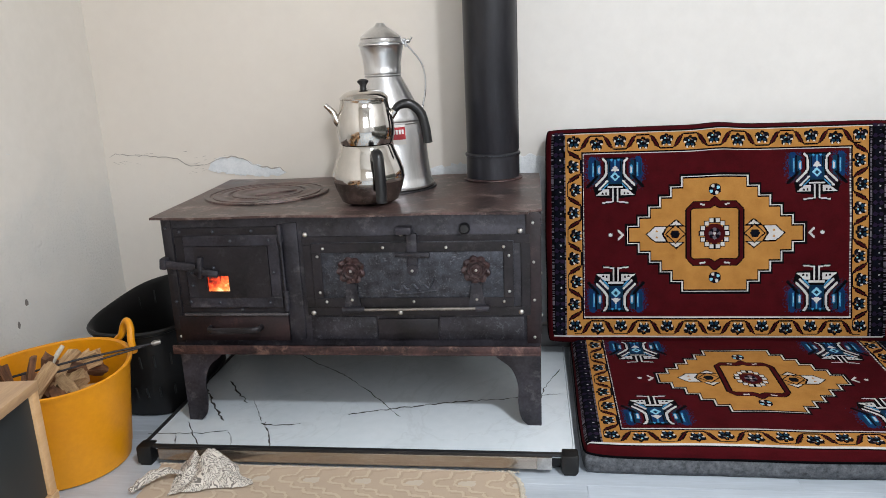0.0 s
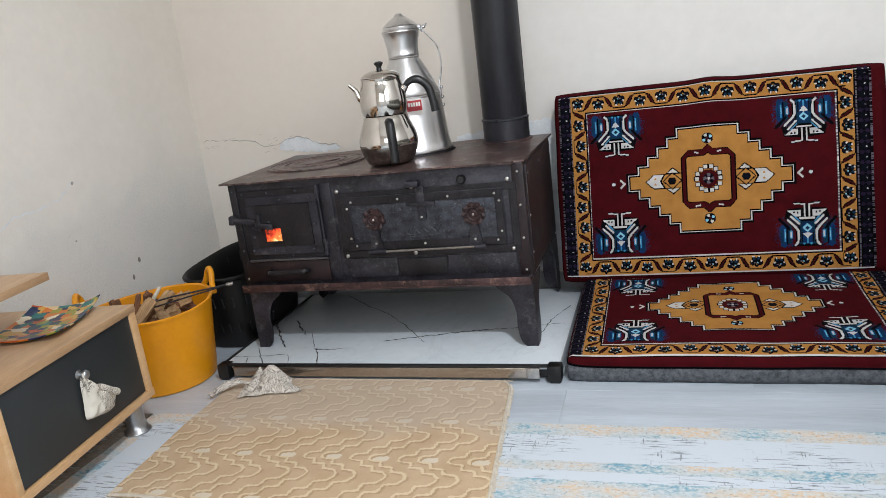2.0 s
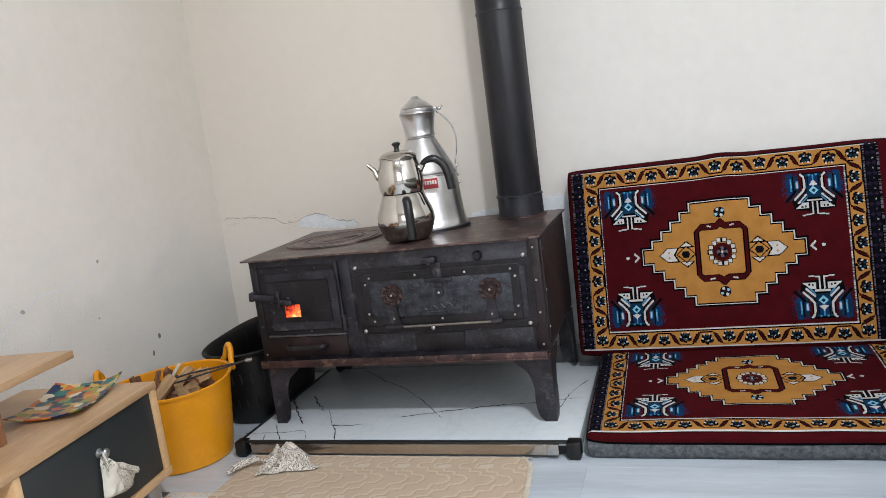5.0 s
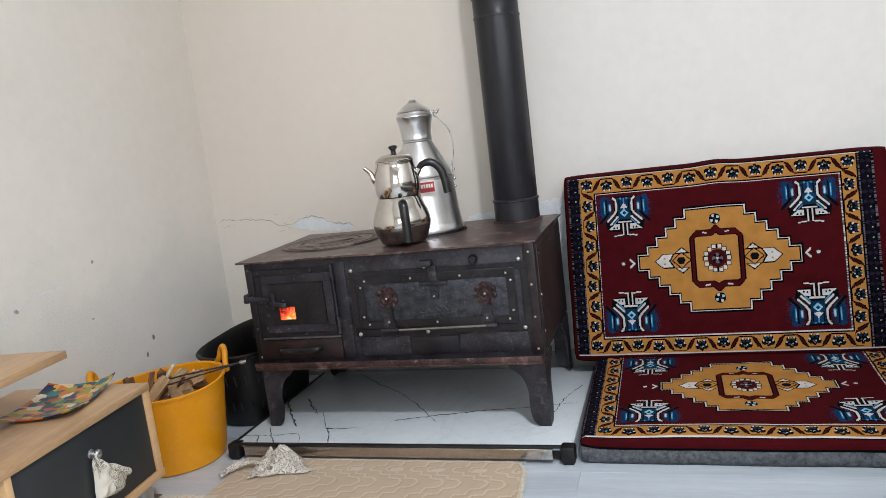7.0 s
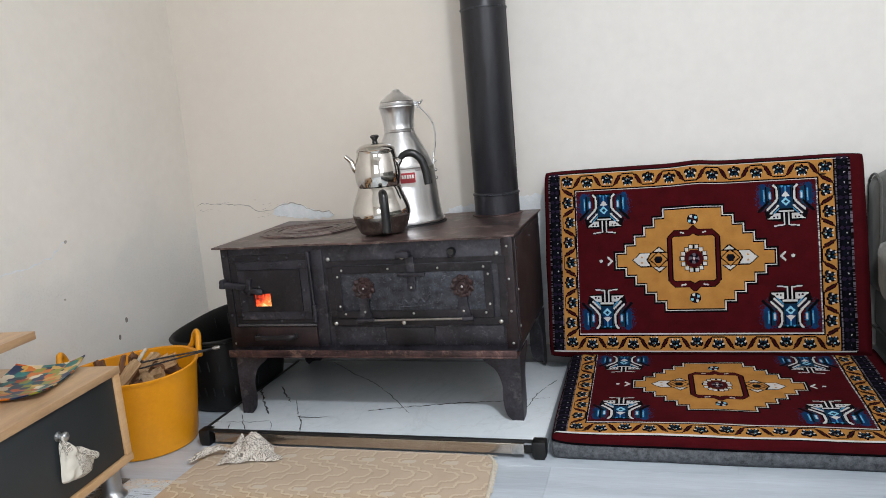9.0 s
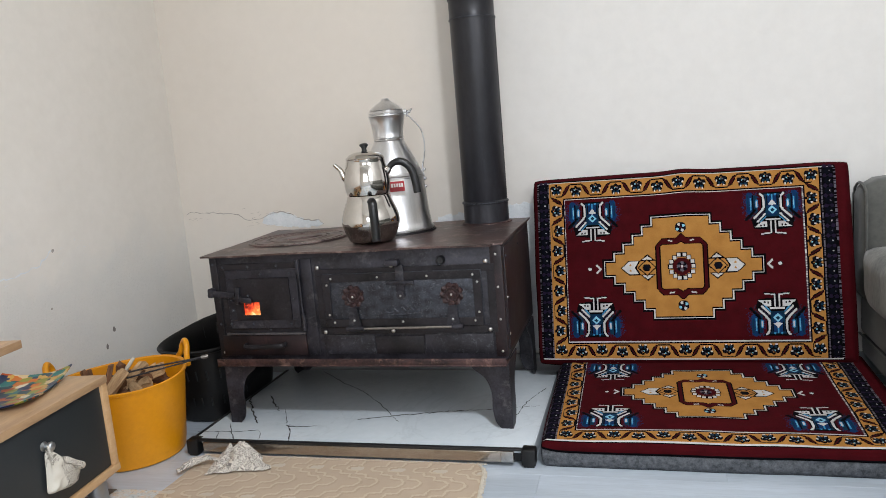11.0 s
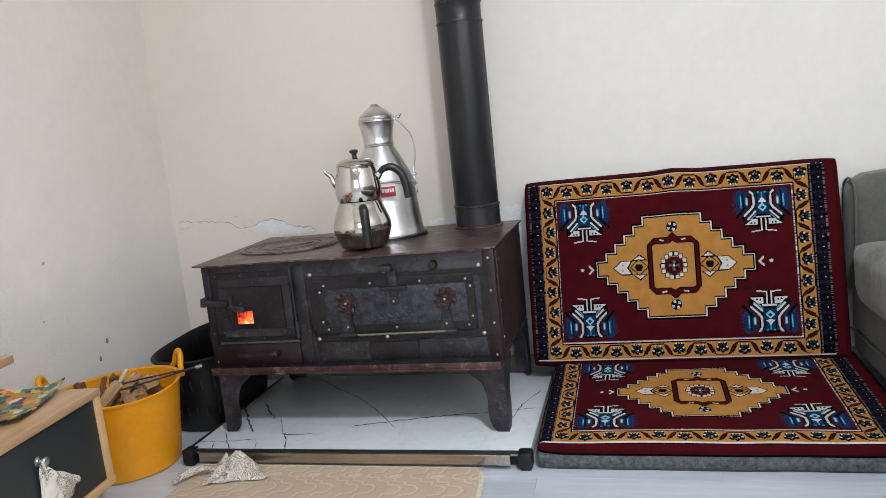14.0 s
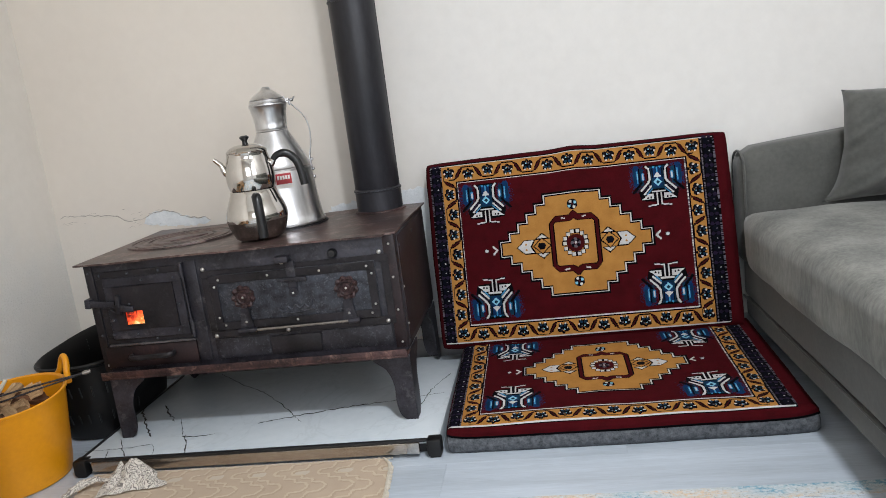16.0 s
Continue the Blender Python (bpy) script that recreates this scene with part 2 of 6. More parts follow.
def marble():
    m = material("white_glazed_tile", rgb("bcc5cb"), rgb("c9d0d5"), 0.2, scale=3, fine=40, bump=0.02, dist=0.001, rough_var=0.05)
    nt = m.node_tree
    bs = nt.nodes["Principled BSDF"]
    tc = nt.nodes.new("ShaderNodeTexCoord")
    n = node(nt, "ShaderNodeTexNoise", Scale=2.4, Detail=8.0, Roughness=0.55, Distortion=1.2)
    nt.links.new(tc.outputs["Object"], n.inputs["Vector"])
    v = math_node(nt, "ABSOLUTE", math_node(nt, "SUBTRACT", n.outputs[0], 0.5))
    mr = node(nt, "ShaderNodeMapRange", From_Min=0.0, From_Max=0.012, To_Min=0.14, To_Max=0.0)
    nt.links.new(v, mr.inputs[0])
    nt.links.new(mix_colour(nt, mr.outputs[0], bs.inputs["Base Color"].links[0].from_socket, rgb("8d9396")), bs.inputs["Base Color"])
    return m


M["tile"] = marble()


def mat_weave(name, low, high):
    """Flat cotton weave; towards the hearth greyer and faded, an uneven worn band."""
    m = material(name, rgb(low), rgb(high), 0.95, scale=10, fine=300, bump=0.4, dist=0.0015, spec=0.1)
    nt = m.node_tree
    bs = nt.nodes["Principled BSDF"]
    geo = nt.nodes.new("ShaderNodeNewGeometry")
    sep = nt.nodes.new("ShaderNodeSeparateXYZ")
    nt.links.new(geo.outputs["Position"], sep.inputs[0])
    wob = node(nt, "ShaderNodeTexNoise", Scale=7.0, Detail=3.0)
    nt.links.new(geo.outputs["Position"], wob.inputs["Vector"])
    base = bs.inputs["Base Color"].links[0].from_socket
    worn = node(nt, "ShaderNodeMapRange", From_Min=1.19, From_Max=1.27, To_Min=0.0, To_Max=0.5)
    nt.links.new(math_node(nt, "MULTIPLY_ADD", wob.outputs[0], 0.16, math_node(nt, "SUBTRACT", sep.outputs[1], 0.06)), worn.inputs[0])
    nt.links.new(mix_colour(nt, worn.outputs[0], base, rgb("b3a79b")), bs.inputs["Base Color"])
    return m


M["mat"] = [mat_weave("beige_weave", "b09679", "c0a88c"), mat_weave("cream_weave_line", "c6b394", "d2c0a2"), mat_weave("pale_weave_patch", "c4b8a4", "d0c5b3"), mat_weave("brown_weave_shade", "a08669", "b1987c")]


def runner_weave():
    """Distressed carpet: mitred border bands, white ones torn by dark dashes, mottled blue and sand ones between."""
    m = material("distressed_striped_carpet", rgb("c2c6c8"), rgb("d3d6d7"), 0.95, scale=12, fine=300, bump=0.35, dist=0.0015, spec=0.15)
    nt = m.node_tree
    bs = nt.nodes["Principled BSDF"]
    sep = nt.nodes.new("ShaderNodeSeparateXYZ")
    geo = nt.nodes.new("ShaderNodeNewGeometry")
    nt.links.new(geo.outputs["Position"], sep.inputs[0])

    def tex(scale, stretch, detail=5.0, rough=0.6):
        mp = nt.nodes.new("ShaderNodeMapping")
        mp.inputs["Scale"].default_value = stretch
        nt.links.new(geo.outputs["Position"], mp.inputs[0])
        n = node(nt, "ShaderNodeTexNoise", Scale=scale, Detail=detail, Roughness=rough)
        nt.links.new(mp.outputs[0], n.inputs["Vector"])
        return n.outputs[0]

    def rng(v, a, b, c=0.0, d=1.0):
        n = node(nt, "ShaderNodeMapRange", From_Min=a, From_Max=b, To_Min=c, To_Max=d)
        nt.links.new(v, n.inputs[0])
        return n.outputs[0]

    d = math_node(nt, "MINIMUM", math_node(nt, "SUBTRACT", 1.262, sep.outputs[1]), math_node(nt, "ADD", sep.outputs[0], 0.875))
    d = math_node(nt, "MULTIPLY_ADD", math_node(nt, "SUBTRACT", tex(40.0, (1, 1, 1)), 0.5), 0.012, d)
    ramp = nt.nodes.new("ShaderNodeValToRGB")
    ramp.color_ramp.interpolation = "CONSTANT"
    e = ramp.color_ramp.elements
    e[0].position, e[0].color = 0.0, (0, 0, 0, 1)
    e[1].position, e[1].color = 0.05, (1, 1, 1, 1)
    for p, v in ((0.15, 0), (0.185, 1), (0.215, 0), (0.36, 1), (0.43, 0), (0.55, 1), (0.58, 0), (0.72, 1), (0.86, 0)):
        e.new(p).color = (v, v, v, 1)
    nt.links.new(d, ramp.inputs[0])
    hue = tex(1.0, (4.5, 9, 1), 6.0, 0.65)
    tint = nt.nodes.new("ShaderNodeValToRGB")
    te = tint.color_ramp.elements
    te[0].position, te[0].color = 0.4, rgb("6f9db2")
    te[1].position, te[1].color = 0.58, rgb("d0b89c")
    te.new(0.455).color = rgb("a9b9bf")
    te.new(0.51).color = rgb("bdbdba")
    nt.links.new(hue, tint.inputs[0])
    grain = rng(tex(1.0, (90, 130, 1), 4.0, 0.7), 0.44, 0.6)
    mottled = mix_colour(nt, grain, tint.outputs[0], rgb("c3c9cc"))
    dark = rng(tex(1.0, (130, 150, 1), 3.0, 0.7), 0.56, 0.66, 0.0, 0.65)
    mottled = mix_colour(nt, dark, mottled, rgb("6f7b80"))
    dash = rng(tex(1.0, (14, 190, 1), 6.0, 0.68), 0.555, 0.585, 0.0, 0.8)
    up = rng(tex(1.0, (150, 16, 1), 5.0, 0.68), 0.605, 0.635, 0.0, 0.75)
    cluster = rng(tex(1.0, (5, 7, 1), 3.0, 0.5), 0.44, 0.56)
    white = mix_colour(nt, math_node(nt, "MULTIPLY", math_node(nt, "MAXIMUM", dash, up), cluster), rgb("c3cbd3"), rgb("5f6365"))
    nt.links.new(mix_colour(nt, ramp.outputs[0], mottled, white), bs.inputs["Base Color"])
    return m


M["runner"] = runner_weave()


def mosaic():
    """Stained-glass patches in teal, orange, green and sand."""
    m = bpy.data.materials.new("mosaic_glass")
    m.use_nodes = True
    nt = m.node_tree
    bs = nt.nodes["Principled BSDF"]
    tc = nt.nodes.new("ShaderNodeTexCoord")
    vo = node(nt, "ShaderNodeTexVoronoi", Scale=46.0)
    vo.distance = "CHEBYCHEV"
    nt.links.new(tc.outputs["Object"], vo.inputs["Vector"])
    sep = nt.nodes.new("ShaderNodeSeparateColor")
    nt.links.new(vo.outputs["Color"], sep.inputs[0])
    ramp = nt.nodes.new("ShaderNodeValToRGB")
    ramp.color_ramp.interpolation = "CONSTANT"
    cols = ["123f4c", "c46a1c", "8a8a34", "16294a", "cdb48a", "b04c18", "1c6a68", "d8cbb4", "c49a4a"]
    ramp.color_ramp.elements[0].color = rgb(cols[0])
    ramp.color_ramp.elements[1].position, ramp.color_ramp.elements[1].color = 1 / 9, rgb(cols[1])
    for i, c in enumerate(cols[2:]):
        ramp.color_ramp.elements.new((i + 2) / 9).color = rgb(c)
    nt.links.new(sep.outputs[0], ramp.inputs[0])
    nt.links.new(ramp.outputs[0], bs.inputs["Base Color"])
    bs.inputs["Roughness"].default_value = 0.3
    bs.inputs["Specular IOR Level"].default_value = 0.2
    bp = node(nt, "ShaderNodeBump", Strength=0.3, Distance=0.002)
    nt.links.new(vo.outputs["Distance"], bp.inputs["Height"])
    nt.links.new(bp.outputs[0], bs.inputs["Normal"])
    return m


M["mosaic"] = mosaic()


def print_cloth(name, base, ink, size, share):
    """Light cotton with a dark scrolling print."""
    m = material(name, rgb(base), rgb("d6cfc4"), 0.9, scale=12, fine=200, bump=0.3)
    nt = m.node_tree
    bs = nt.nodes["Principled BSDF"]
    tc = nt.nodes.new("ShaderNodeTexCoord")
    n = node(nt, "ShaderNodeTexNoise", Scale=size, Detail=2.0, Distortion=2.5)
    nt.links.new(tc.outputs["Object"], n.inputs["Vector"])
    d = math_node(nt, "PINGPONG", n.outputs[0], 0.05)
    ln = math_node(nt, "LESS_THAN", d, 0.019)
    n2 = node(nt, "ShaderNodeTexNoise", Scale=size * 0.35, Detail=2.0)
    nt.links.new(tc.outputs["Object"], n2.inputs["Vector"])
    zone = math_node(nt, "GREATER_THAN", n2.outputs[0], share)
    f = math_node(nt, "MULTIPLY", math_node(nt, "MULTIPLY", ln, zone), 0.8)
    nt.links.new(mix_colour(nt, f, bs.inputs["Base Color"].links[0].from_socket, rgb(ink)), bs.inputs["Base Color"])
    return m


M["cloth"] = print_cloth("printed_cotton", "cfc8be", "3a3230", 22.0, 0.28)
M["pouch"] = print_cloth("printed_pouch_cotton", "cfcabc", "4a4238", 26.0, 0.56)


def ember():
    """Fire behind the peephole: dark red at the top, a bright yellow tongue low on one side."""
    m = bpy.data.materials.new("glowing_embers")
    m.use_nodes = True
    nt = m.node_tree
    bs = nt.nodes["Principled BSDF"]
    tc = nt.nodes.new("ShaderNodeTexCoord")
    sep = nt.nodes.new("ShaderNodeSeparateXYZ")
    nt.links.new(tc.outputs["Generated"], sep.inputs[0])
    n = node(nt, "ShaderNodeTexNoise", Scale=55.0, Detail=4.0, Distortion=1.5)
    nt.links.new(tc.outputs["Object"], n.inputs["Vector"])
    v = math_node(nt, "MULTIPLY_ADD", sep.outputs[0], 0.3, n.outputs[0])
    v = math_node(nt, "MULTIPLY_ADD", sep.outputs[2], -0.42, v)
    ramp = nt.nodes.new("ShaderNodeValToRGB")
    e = ramp.color_ramp.elements
    e[0].position, e[0].color = 0.2, (0.06, 0.004, 0.002, 1)
    e[1].position, e[1].color = 0.78, (1.0, 0.75, 0.4, 1)
    e.new(0.34).color = (0.5, 0.03, 0.008, 1)
    e.new(0.5).color = (1.0, 0.13, 0.03, 1)
    e.new(0.64).color = (1.0, 0.3, 0.06, 1)
    nt.links.new(v, ramp.inputs[0])
    bs.inputs["Base Color"].default_value = (0.02, 0.01, 0.01, 1)
    nt.links.new(ramp.outputs[0], bs.inputs["Emission Color"])
    bs.inputs["Emission Strength"].default_value = 1.5
    return m


M["ember"] = ember()


# ---- building tools ----
BASE = {}


def thing(name, m, label, category, group="", kind=""):
    """An Empty at a thing's base; its parts are given in world metres unless said otherwise."""
    ob = new(name)
    ob.empty_display_size = 0.05
    ob.matrix_basis = m
    BASE[ob] = m.copy()
    return tagged(ob, label, category, group, kind)


def finish(bm, smooth=40):
    bmesh.ops.recalc_face_normals(bm, faces=bm.faces)
    for f in bm.faces:
        f.smooth = smooth > 0
    for e in bm.edges:
        if len(e.link_faces) == 2 and e.calc_face_angle(0) > radians(smooth):
            e.smooth = False


def part(name, bm, mat, parent=None, label="", local=False, smooth=40):
    """Links a bmesh as one mesh object under a thing or a part."""
    finish(bm, smooth)
    root = parent
    while root is not None and root not in BASE:
        root = root.parent
    if root is not None and not local:
        bm.transform(BASE[root].inverted())
    me = bpy.data.meshes.new(name)
    bm.to_mesh(me)
    bm.free()
    for x in mat if isinstance(mat, (list, tuple)) else [mat]:
        me.materials.append(x)
    ob = new(name, me)
    if parent is not None:
        ob.parent = parent
    if label:
        tagged(ob, label)
    return ob


def box(bm, x0, x1, y0, y1, z0, z1, bevel=0.0, seg=2):
    m = Matrix.Translation(((x0 + x1) / 2, (y0 + y1) / 2, (z0 + z1) / 2)) @ Matrix.Diagonal((abs(x1 - x0), abs(y1 - y0), abs(z1 - z0), 1))
    vs = bmesh.ops.create_cube(bm, size=1, matrix=m)["verts"]
    if bevel:
        es = list({e for v in vs for e in v.link_edges})
        bmesh.ops.bevel(bm, geom=es, offset=bevel, segments=seg, profile=0.5, affect="EDGES")
    return bm


def boxed(*a, **k):
    return box(bmesh.new(), *a, **k)


def lathe(bm, prof, cx, cy, seg=48, z0=0.0, tall=1.0, wide=1.0):
    """Turns a profile of (radius, z) round the upright axis at cx, cy."""
    rings = []
    for r, z in prof:
        z, r = z * tall, r * wide
        if r < 1e-5:
            rings.append([bm.verts.new((cx, cy, z0 + z))])
        else:
            rings.append([bm.verts.new((cx + r * math.cos(2 * math.pi * i / seg), cy + r * math.sin(2 * math.pi * i / seg), z0 + z)) for i in range(seg)])
    for a, b in zip(rings, rings[1:]):
        for i in range(seg):
            j = (i + 1) % seg
            q = [a[i % len(a)], a[j % len(a)], b[j % len(b)], b[i % len(b)]]
            q = list(dict.fromkeys(q))
            if len(q) > 2:
                bm.faces.new(q)
    return bm


def smooth_curve(pts, n=6):
    """Catmull-Rom through the points."""
    p = [Vector(q) for q in pts]
    p = [2 * p[0] - p[1]] + p + [2 * p[-1] - p[-2]]
    out = []
    for a, b, c, d in zip(p, p[1:], p[2:], p[3:]):
        for i in range(n):
            t = i / n
            out.append(0.5 * ((2 * b) + (c - a) * t + (2 * a - 5 * b + 4 * c - d) * t * t + (3 * b - a - 3 * c + d) * t ** 3))
    return out + [p[-2]]


def tube(bm, pts, radii, seg=10, squash=1.0):
    """A closed tube along points; radii: one number or one for each point."""
    if isinstance(radii, (int, float)):
        radii = [radii] * len(pts)
    rings = []
    side = None
    for i, q in enumerate(pts):
        d = (pts[min(i + 1, len(pts) - 1)] - pts[max(i - 1, 0)]).normalized()
        if side is None:
            side = d.cross(Vector((0, 0, 1)))
            if side.length < 0.1:
                side = d.cross(Vector((1, 0, 0)))
        side = (side - d * side.dot(d)).normalized()
        up = side.cross(d)
        rings.append([bm.verts.new(q + radii[i] * (math.cos(2 * math.pi * k / seg) * side * squash + math.sin(2 * math.pi * k / seg) * up)) for k in range(seg)])
    for a, b in zip(rings, rings[1:]):
        for k in range(seg):
            bm.faces.new([a[k], a[(k + 1) % seg], b[(k + 1) % seg], b[k]])
    bm.faces.new(rings[0][::-1])
    bm.faces.new(rings[-1])
    return bm


def sheet(bm, outline, thick, to):
    """A plate cut to an outline (a, b); to(a, b, depth) lays it into the world."""
    lo = [bm.verts.new(to(a, b, 0)) for a, b in outline]
    hi = [bm.verts.new(to(a, b, thick)) for a, b in outline]
    bm.faces.new(lo)
    bm.faces.new(hi[::-1])
    n = len(outline)
    for i in range(n):
        bm.faces.new([lo[i], hi[i], hi[(i + 1) % n], lo[(i + 1) % n]])
    return bm


def share(name, me, parent, m, label=""):
    """One more object on a mesh that alike pieces share; m in world metres."""
    ob = new(name, me)
    root = parent
    while root not in BASE:
        root = root.parent
    ob.parent = parent
    ob.matrix_basis = BASE[root].inverted() @ m
    if label:
        tagged(ob, label)
    return ob


# ---- the room ----
XL, XR, YB, YF, TOP = -1.217, 2.0, 2.2, -2.4, 2.55


def structure(name, bm, mat, label, category):
    return tagged(part(name, bm, mat), label, category, kind="structure")


bm = bmesh.new()
box(bm, XL - 0.15, XR + 0.15, YB, YB + 0.15, 0, TOP)
structure("wall_north", bm, M["wall"], "cream painted plaster wall, cracked low down", "wall")
bm = bmesh.new()
box(bm, XL - 0.15, XL, YF, YB, 0, TOP)
structure("wall_west", bm, M["wall_left"], "cream painted wall with rough patched plaster low down", "wall")


def wall_with_window(name, along, fixed, a0, a1, w0, w1, z0, z1, thick):
    bm = bmesh.new()
    for p0, p1, q0, q1 in ((a0, w0, 0, TOP), (w1, a1, 0, TOP), (w0, w1, 0, z0), (w0, w1, z1, TOP)):
        if along == "x":
            box(bm, p0, p1, fixed - thick, fixed, q0, q1)
        else:
            box(bm, fixed, fixed + thick, p0, p1, q0, q1)
    return structure(name, bm, M["wall"], "plain cream painted wall with a window", "wall")


wall_with_window("wall_south", "x", YF, XL - 0.15, XR + 0.15, 0.0, 1.5, 0.87, 2.13, 0.15)
wall_with_window("wall_east", "y", XR, YF, YB, -1.5, -0.3, 0.87, 2.13, 0.15)
structure("ceiling", boxed(XL - 0.15, XR + 0.15, YF - 0.15, YB + 0.15, TOP, TOP + 0.1), M["ceiling"], "plain white ceiling", "ceiling")
floor = structure("floor", boxed(XL - 0.15, XR + 0.15, YF - 0.15, YB + 0.15, -0.12, -0.009), M["skirting"], "pale grey laminate plank floor", "floor")
BASE[floor] = Matrix()
bm = bmesh.new()
box(bm, XL, XR, YB - 0.012, YB, 0, 0.07, 0.002)
box(bm, XL, XL + 0.012, YF, YB - 0.012, 0, 0.07, 0.002)
structure("baseboard", bm, M["skirting"], "low grey skirting board", "skirting")


# ---- damage on the walls ----
def ragged(pts, amount, seed, step=0.012):
    """An outline or line with a ragged edge between its points."""
    rnd = random.Random(seed)
    out = []
    for (a, b), (c, d) in zip(pts, pts[1:]):
        n = max(1, int(math.hypot(c - a, d - b) / step))
        for i in range(n):
            t = i / n
            out.append((a + (c - a) * t + rnd.uniform(-amount, amount), b + (d - b) * t + rnd.uniform(-amount, amount)))
    return out + [pts[-1]]


def crack_ribbon(bm, pts, width, seed, to, thick=0.001):
    """A thin crooked crack; to(a, b, depth) lays it into the world."""
    rnd = random.Random(seed)
    line = ragged(pts, width * 1.2, seed)
    n = len(line)
    prev = None
    for i, (a, b) in enumerate(line):
        c, d = line[min(i + 1, n - 1)]
        e, f = line[max(i - 1, 0)]
        l = math.hypot(c - e, d - f) or 1
        nx, ny = -(d - f) / l, (c - e) / l
        w = width * rnd.uniform(0.25, 1.0) * (0.4 if i in (0, n - 1) else 1)
        cur = (bm.verts.new(to(a + nx * w, b + ny * w, thick)), bm.verts.new(to(a - nx * w, b - ny * w, thick)))
        if prev:
            bm.faces.new([prev[0], cur[0], cur[1], prev[1]])
        prev = cur
    return bm


def on_back(a, b, d):
    return (a, YB - d, b)


def on_left(a, b, d):
    return (XL + d, a, b)


bm = bmesh.new()
crack_ribbon(bm, [(-1.2, 0.618), (-1.18, 0.628), (-1.13, 0.622), (-1.08, 0.62), (-1.03, 0.615), (-0.98, 0.606), (-0.944, 0.585), (-0.9, 0.588)], 0.0019, 3, on_back)
# the patch's upper edge: its shadow line is painted as a darker ribbon
crack_ribbon(bm, [(-0.9, 0.588), (-0.872, 0.594), (-0.844, 0.608), (-0.806, 0.61), (-0.769, 0.602), (-0.748, 0.588), (-0.687, 0.572), (-0.66, 0.573), (-0.64, 0.558)], 0.0022, 4, on_back, 0.0045)
crumb = random.Random(31)
for k in range(26):
    a, b = (crumb.uniform(-0.95, -0.83), crumb.uniform(0.556, 0.615)) if k < 15 else (crumb.uniform(-1.2, -0.95), crumb.uniform(0.598, 0.636))
    w = crumb.uniform(0.006, 0.02)
    crack_ribbon(bm, [(a, b), (a + w, b + crumb.uniform(-0.008, 0.006))], crumb.uniform(0.0009, 0.0022), 40 + k, on_back, 0.0048)
structure("trim_crack_and_shade_north", bm, M["plaster_edge"], "grey crack in the cream wall plaster, with a painted edge shadow", "crack")
patch = ragged([(-0.835, 0.561), (-0.865, 0.565), (-0.885, 0.57), (-0.872, 0.594), (-0.844, 0.608), (-0.806, 0.61), (-0.769, 0.602), (-0.748, 0.588), (-0.687, 0.572), (-0.66, 0.573), (-0.64, 0.558), (-0.66, 0.551), (-0.7, 0.549), (-0.77, 0.552), (-0.835, 0.561)], 0.0035, 8, 0.007)[:-1]
structure("trim_bare_patch_north", sheet(bmesh.new(), patch, 0.003, on_back), M["plaster"], "bluish bare plaster patch where paint has fallen", "plaster patch")
patch = ragged([(0.03, 0.5), (0.035, 0.585), (0.09, 0.592), (0.15, 0.585), (0.2, 0.56), (0.2, 0.08), (0.03, 0.08), (0.03, 0.5)], 0.0045, 9, 0.008)[:-1]
structure("trim_bare_patch_corner", sheet(bmesh.new(), patch, 0.003, on_back), M["plaster"], "bluish bare plaster patch beside the stove", "plaster patch")
patch = ragged([(-0.23, 0.5), (-0.215, 0.559), (-0.17, 0.563), (-0.12, 0.572), (-0.06, 0.575), (-0.04, 0.5), (-0.23, 0.5)], 0.005, 10, 0.008)[:-1]
structure("trim_bare_patch_pipe", sheet(bmesh.new(), patch, 0.003, on_back), M["plaster"], "crumbled bare plaster patch behind the pipe", "plaster patch")
bm = bmesh.new()
crack_ribbon(bm, [(1.12, 0.44), (1.2, 0.5), (1.245, 0.52), (1.3, 0.545), (1.4, 0.55), (1.48, 0.565), (1.54, 0.6)], 0.003, 6, on_left)
flake = random.Random(53)
for k in range(44):
    if k < 22:
        a, b = flake.gauss(1.62, 0.09), flake.gauss(0.58, 0.035)
    elif k < 32:
        a, b = flake.gauss(1.26, 0.05), flake.gauss(0.53, 0.02)
    else:
        a, b = flake.gauss(1.78, 0.06), flake.gauss(0.27, 0.03)
    w = flake.uniform(0.004, 0.016)
    crack_ribbon(bm, [(a, b), (a + w, b + flake.uniform(-0.006, 0.01))], flake.uniform(0.0008, 0.0022), 90 + k, on_left, 0.0012)
structure("trim_crack_west", bm, M["plaster"], "raised crack in the patched cream wall", "crack")
for i, (y, z, h, w) in enumerate([(1.741, 0.301, 0.011, 0.006), (1.699, 0.254, 0.01, 0.005), (1.538, 0.597, 0.006, 0.006), (1.5, 0.43, 0.004, 0.004), (1.243, 0.52, 0.006, 0.008)]):
    ol = [(y + w * math.cos(k * 0.7) * random.uniform(0.6, 1.1), z + h * math.sin(k * 0.7) * random.uniform(0.6, 1.1)) for k in range(9)]
    structure("trim_chip_%d" % (i + 1), sheet(bmesh.new(), ol, 0.0015, on_left), M["chip"] if i < 2 else M["plaster_edge"], "dark chip in the wall plaster", "chip")

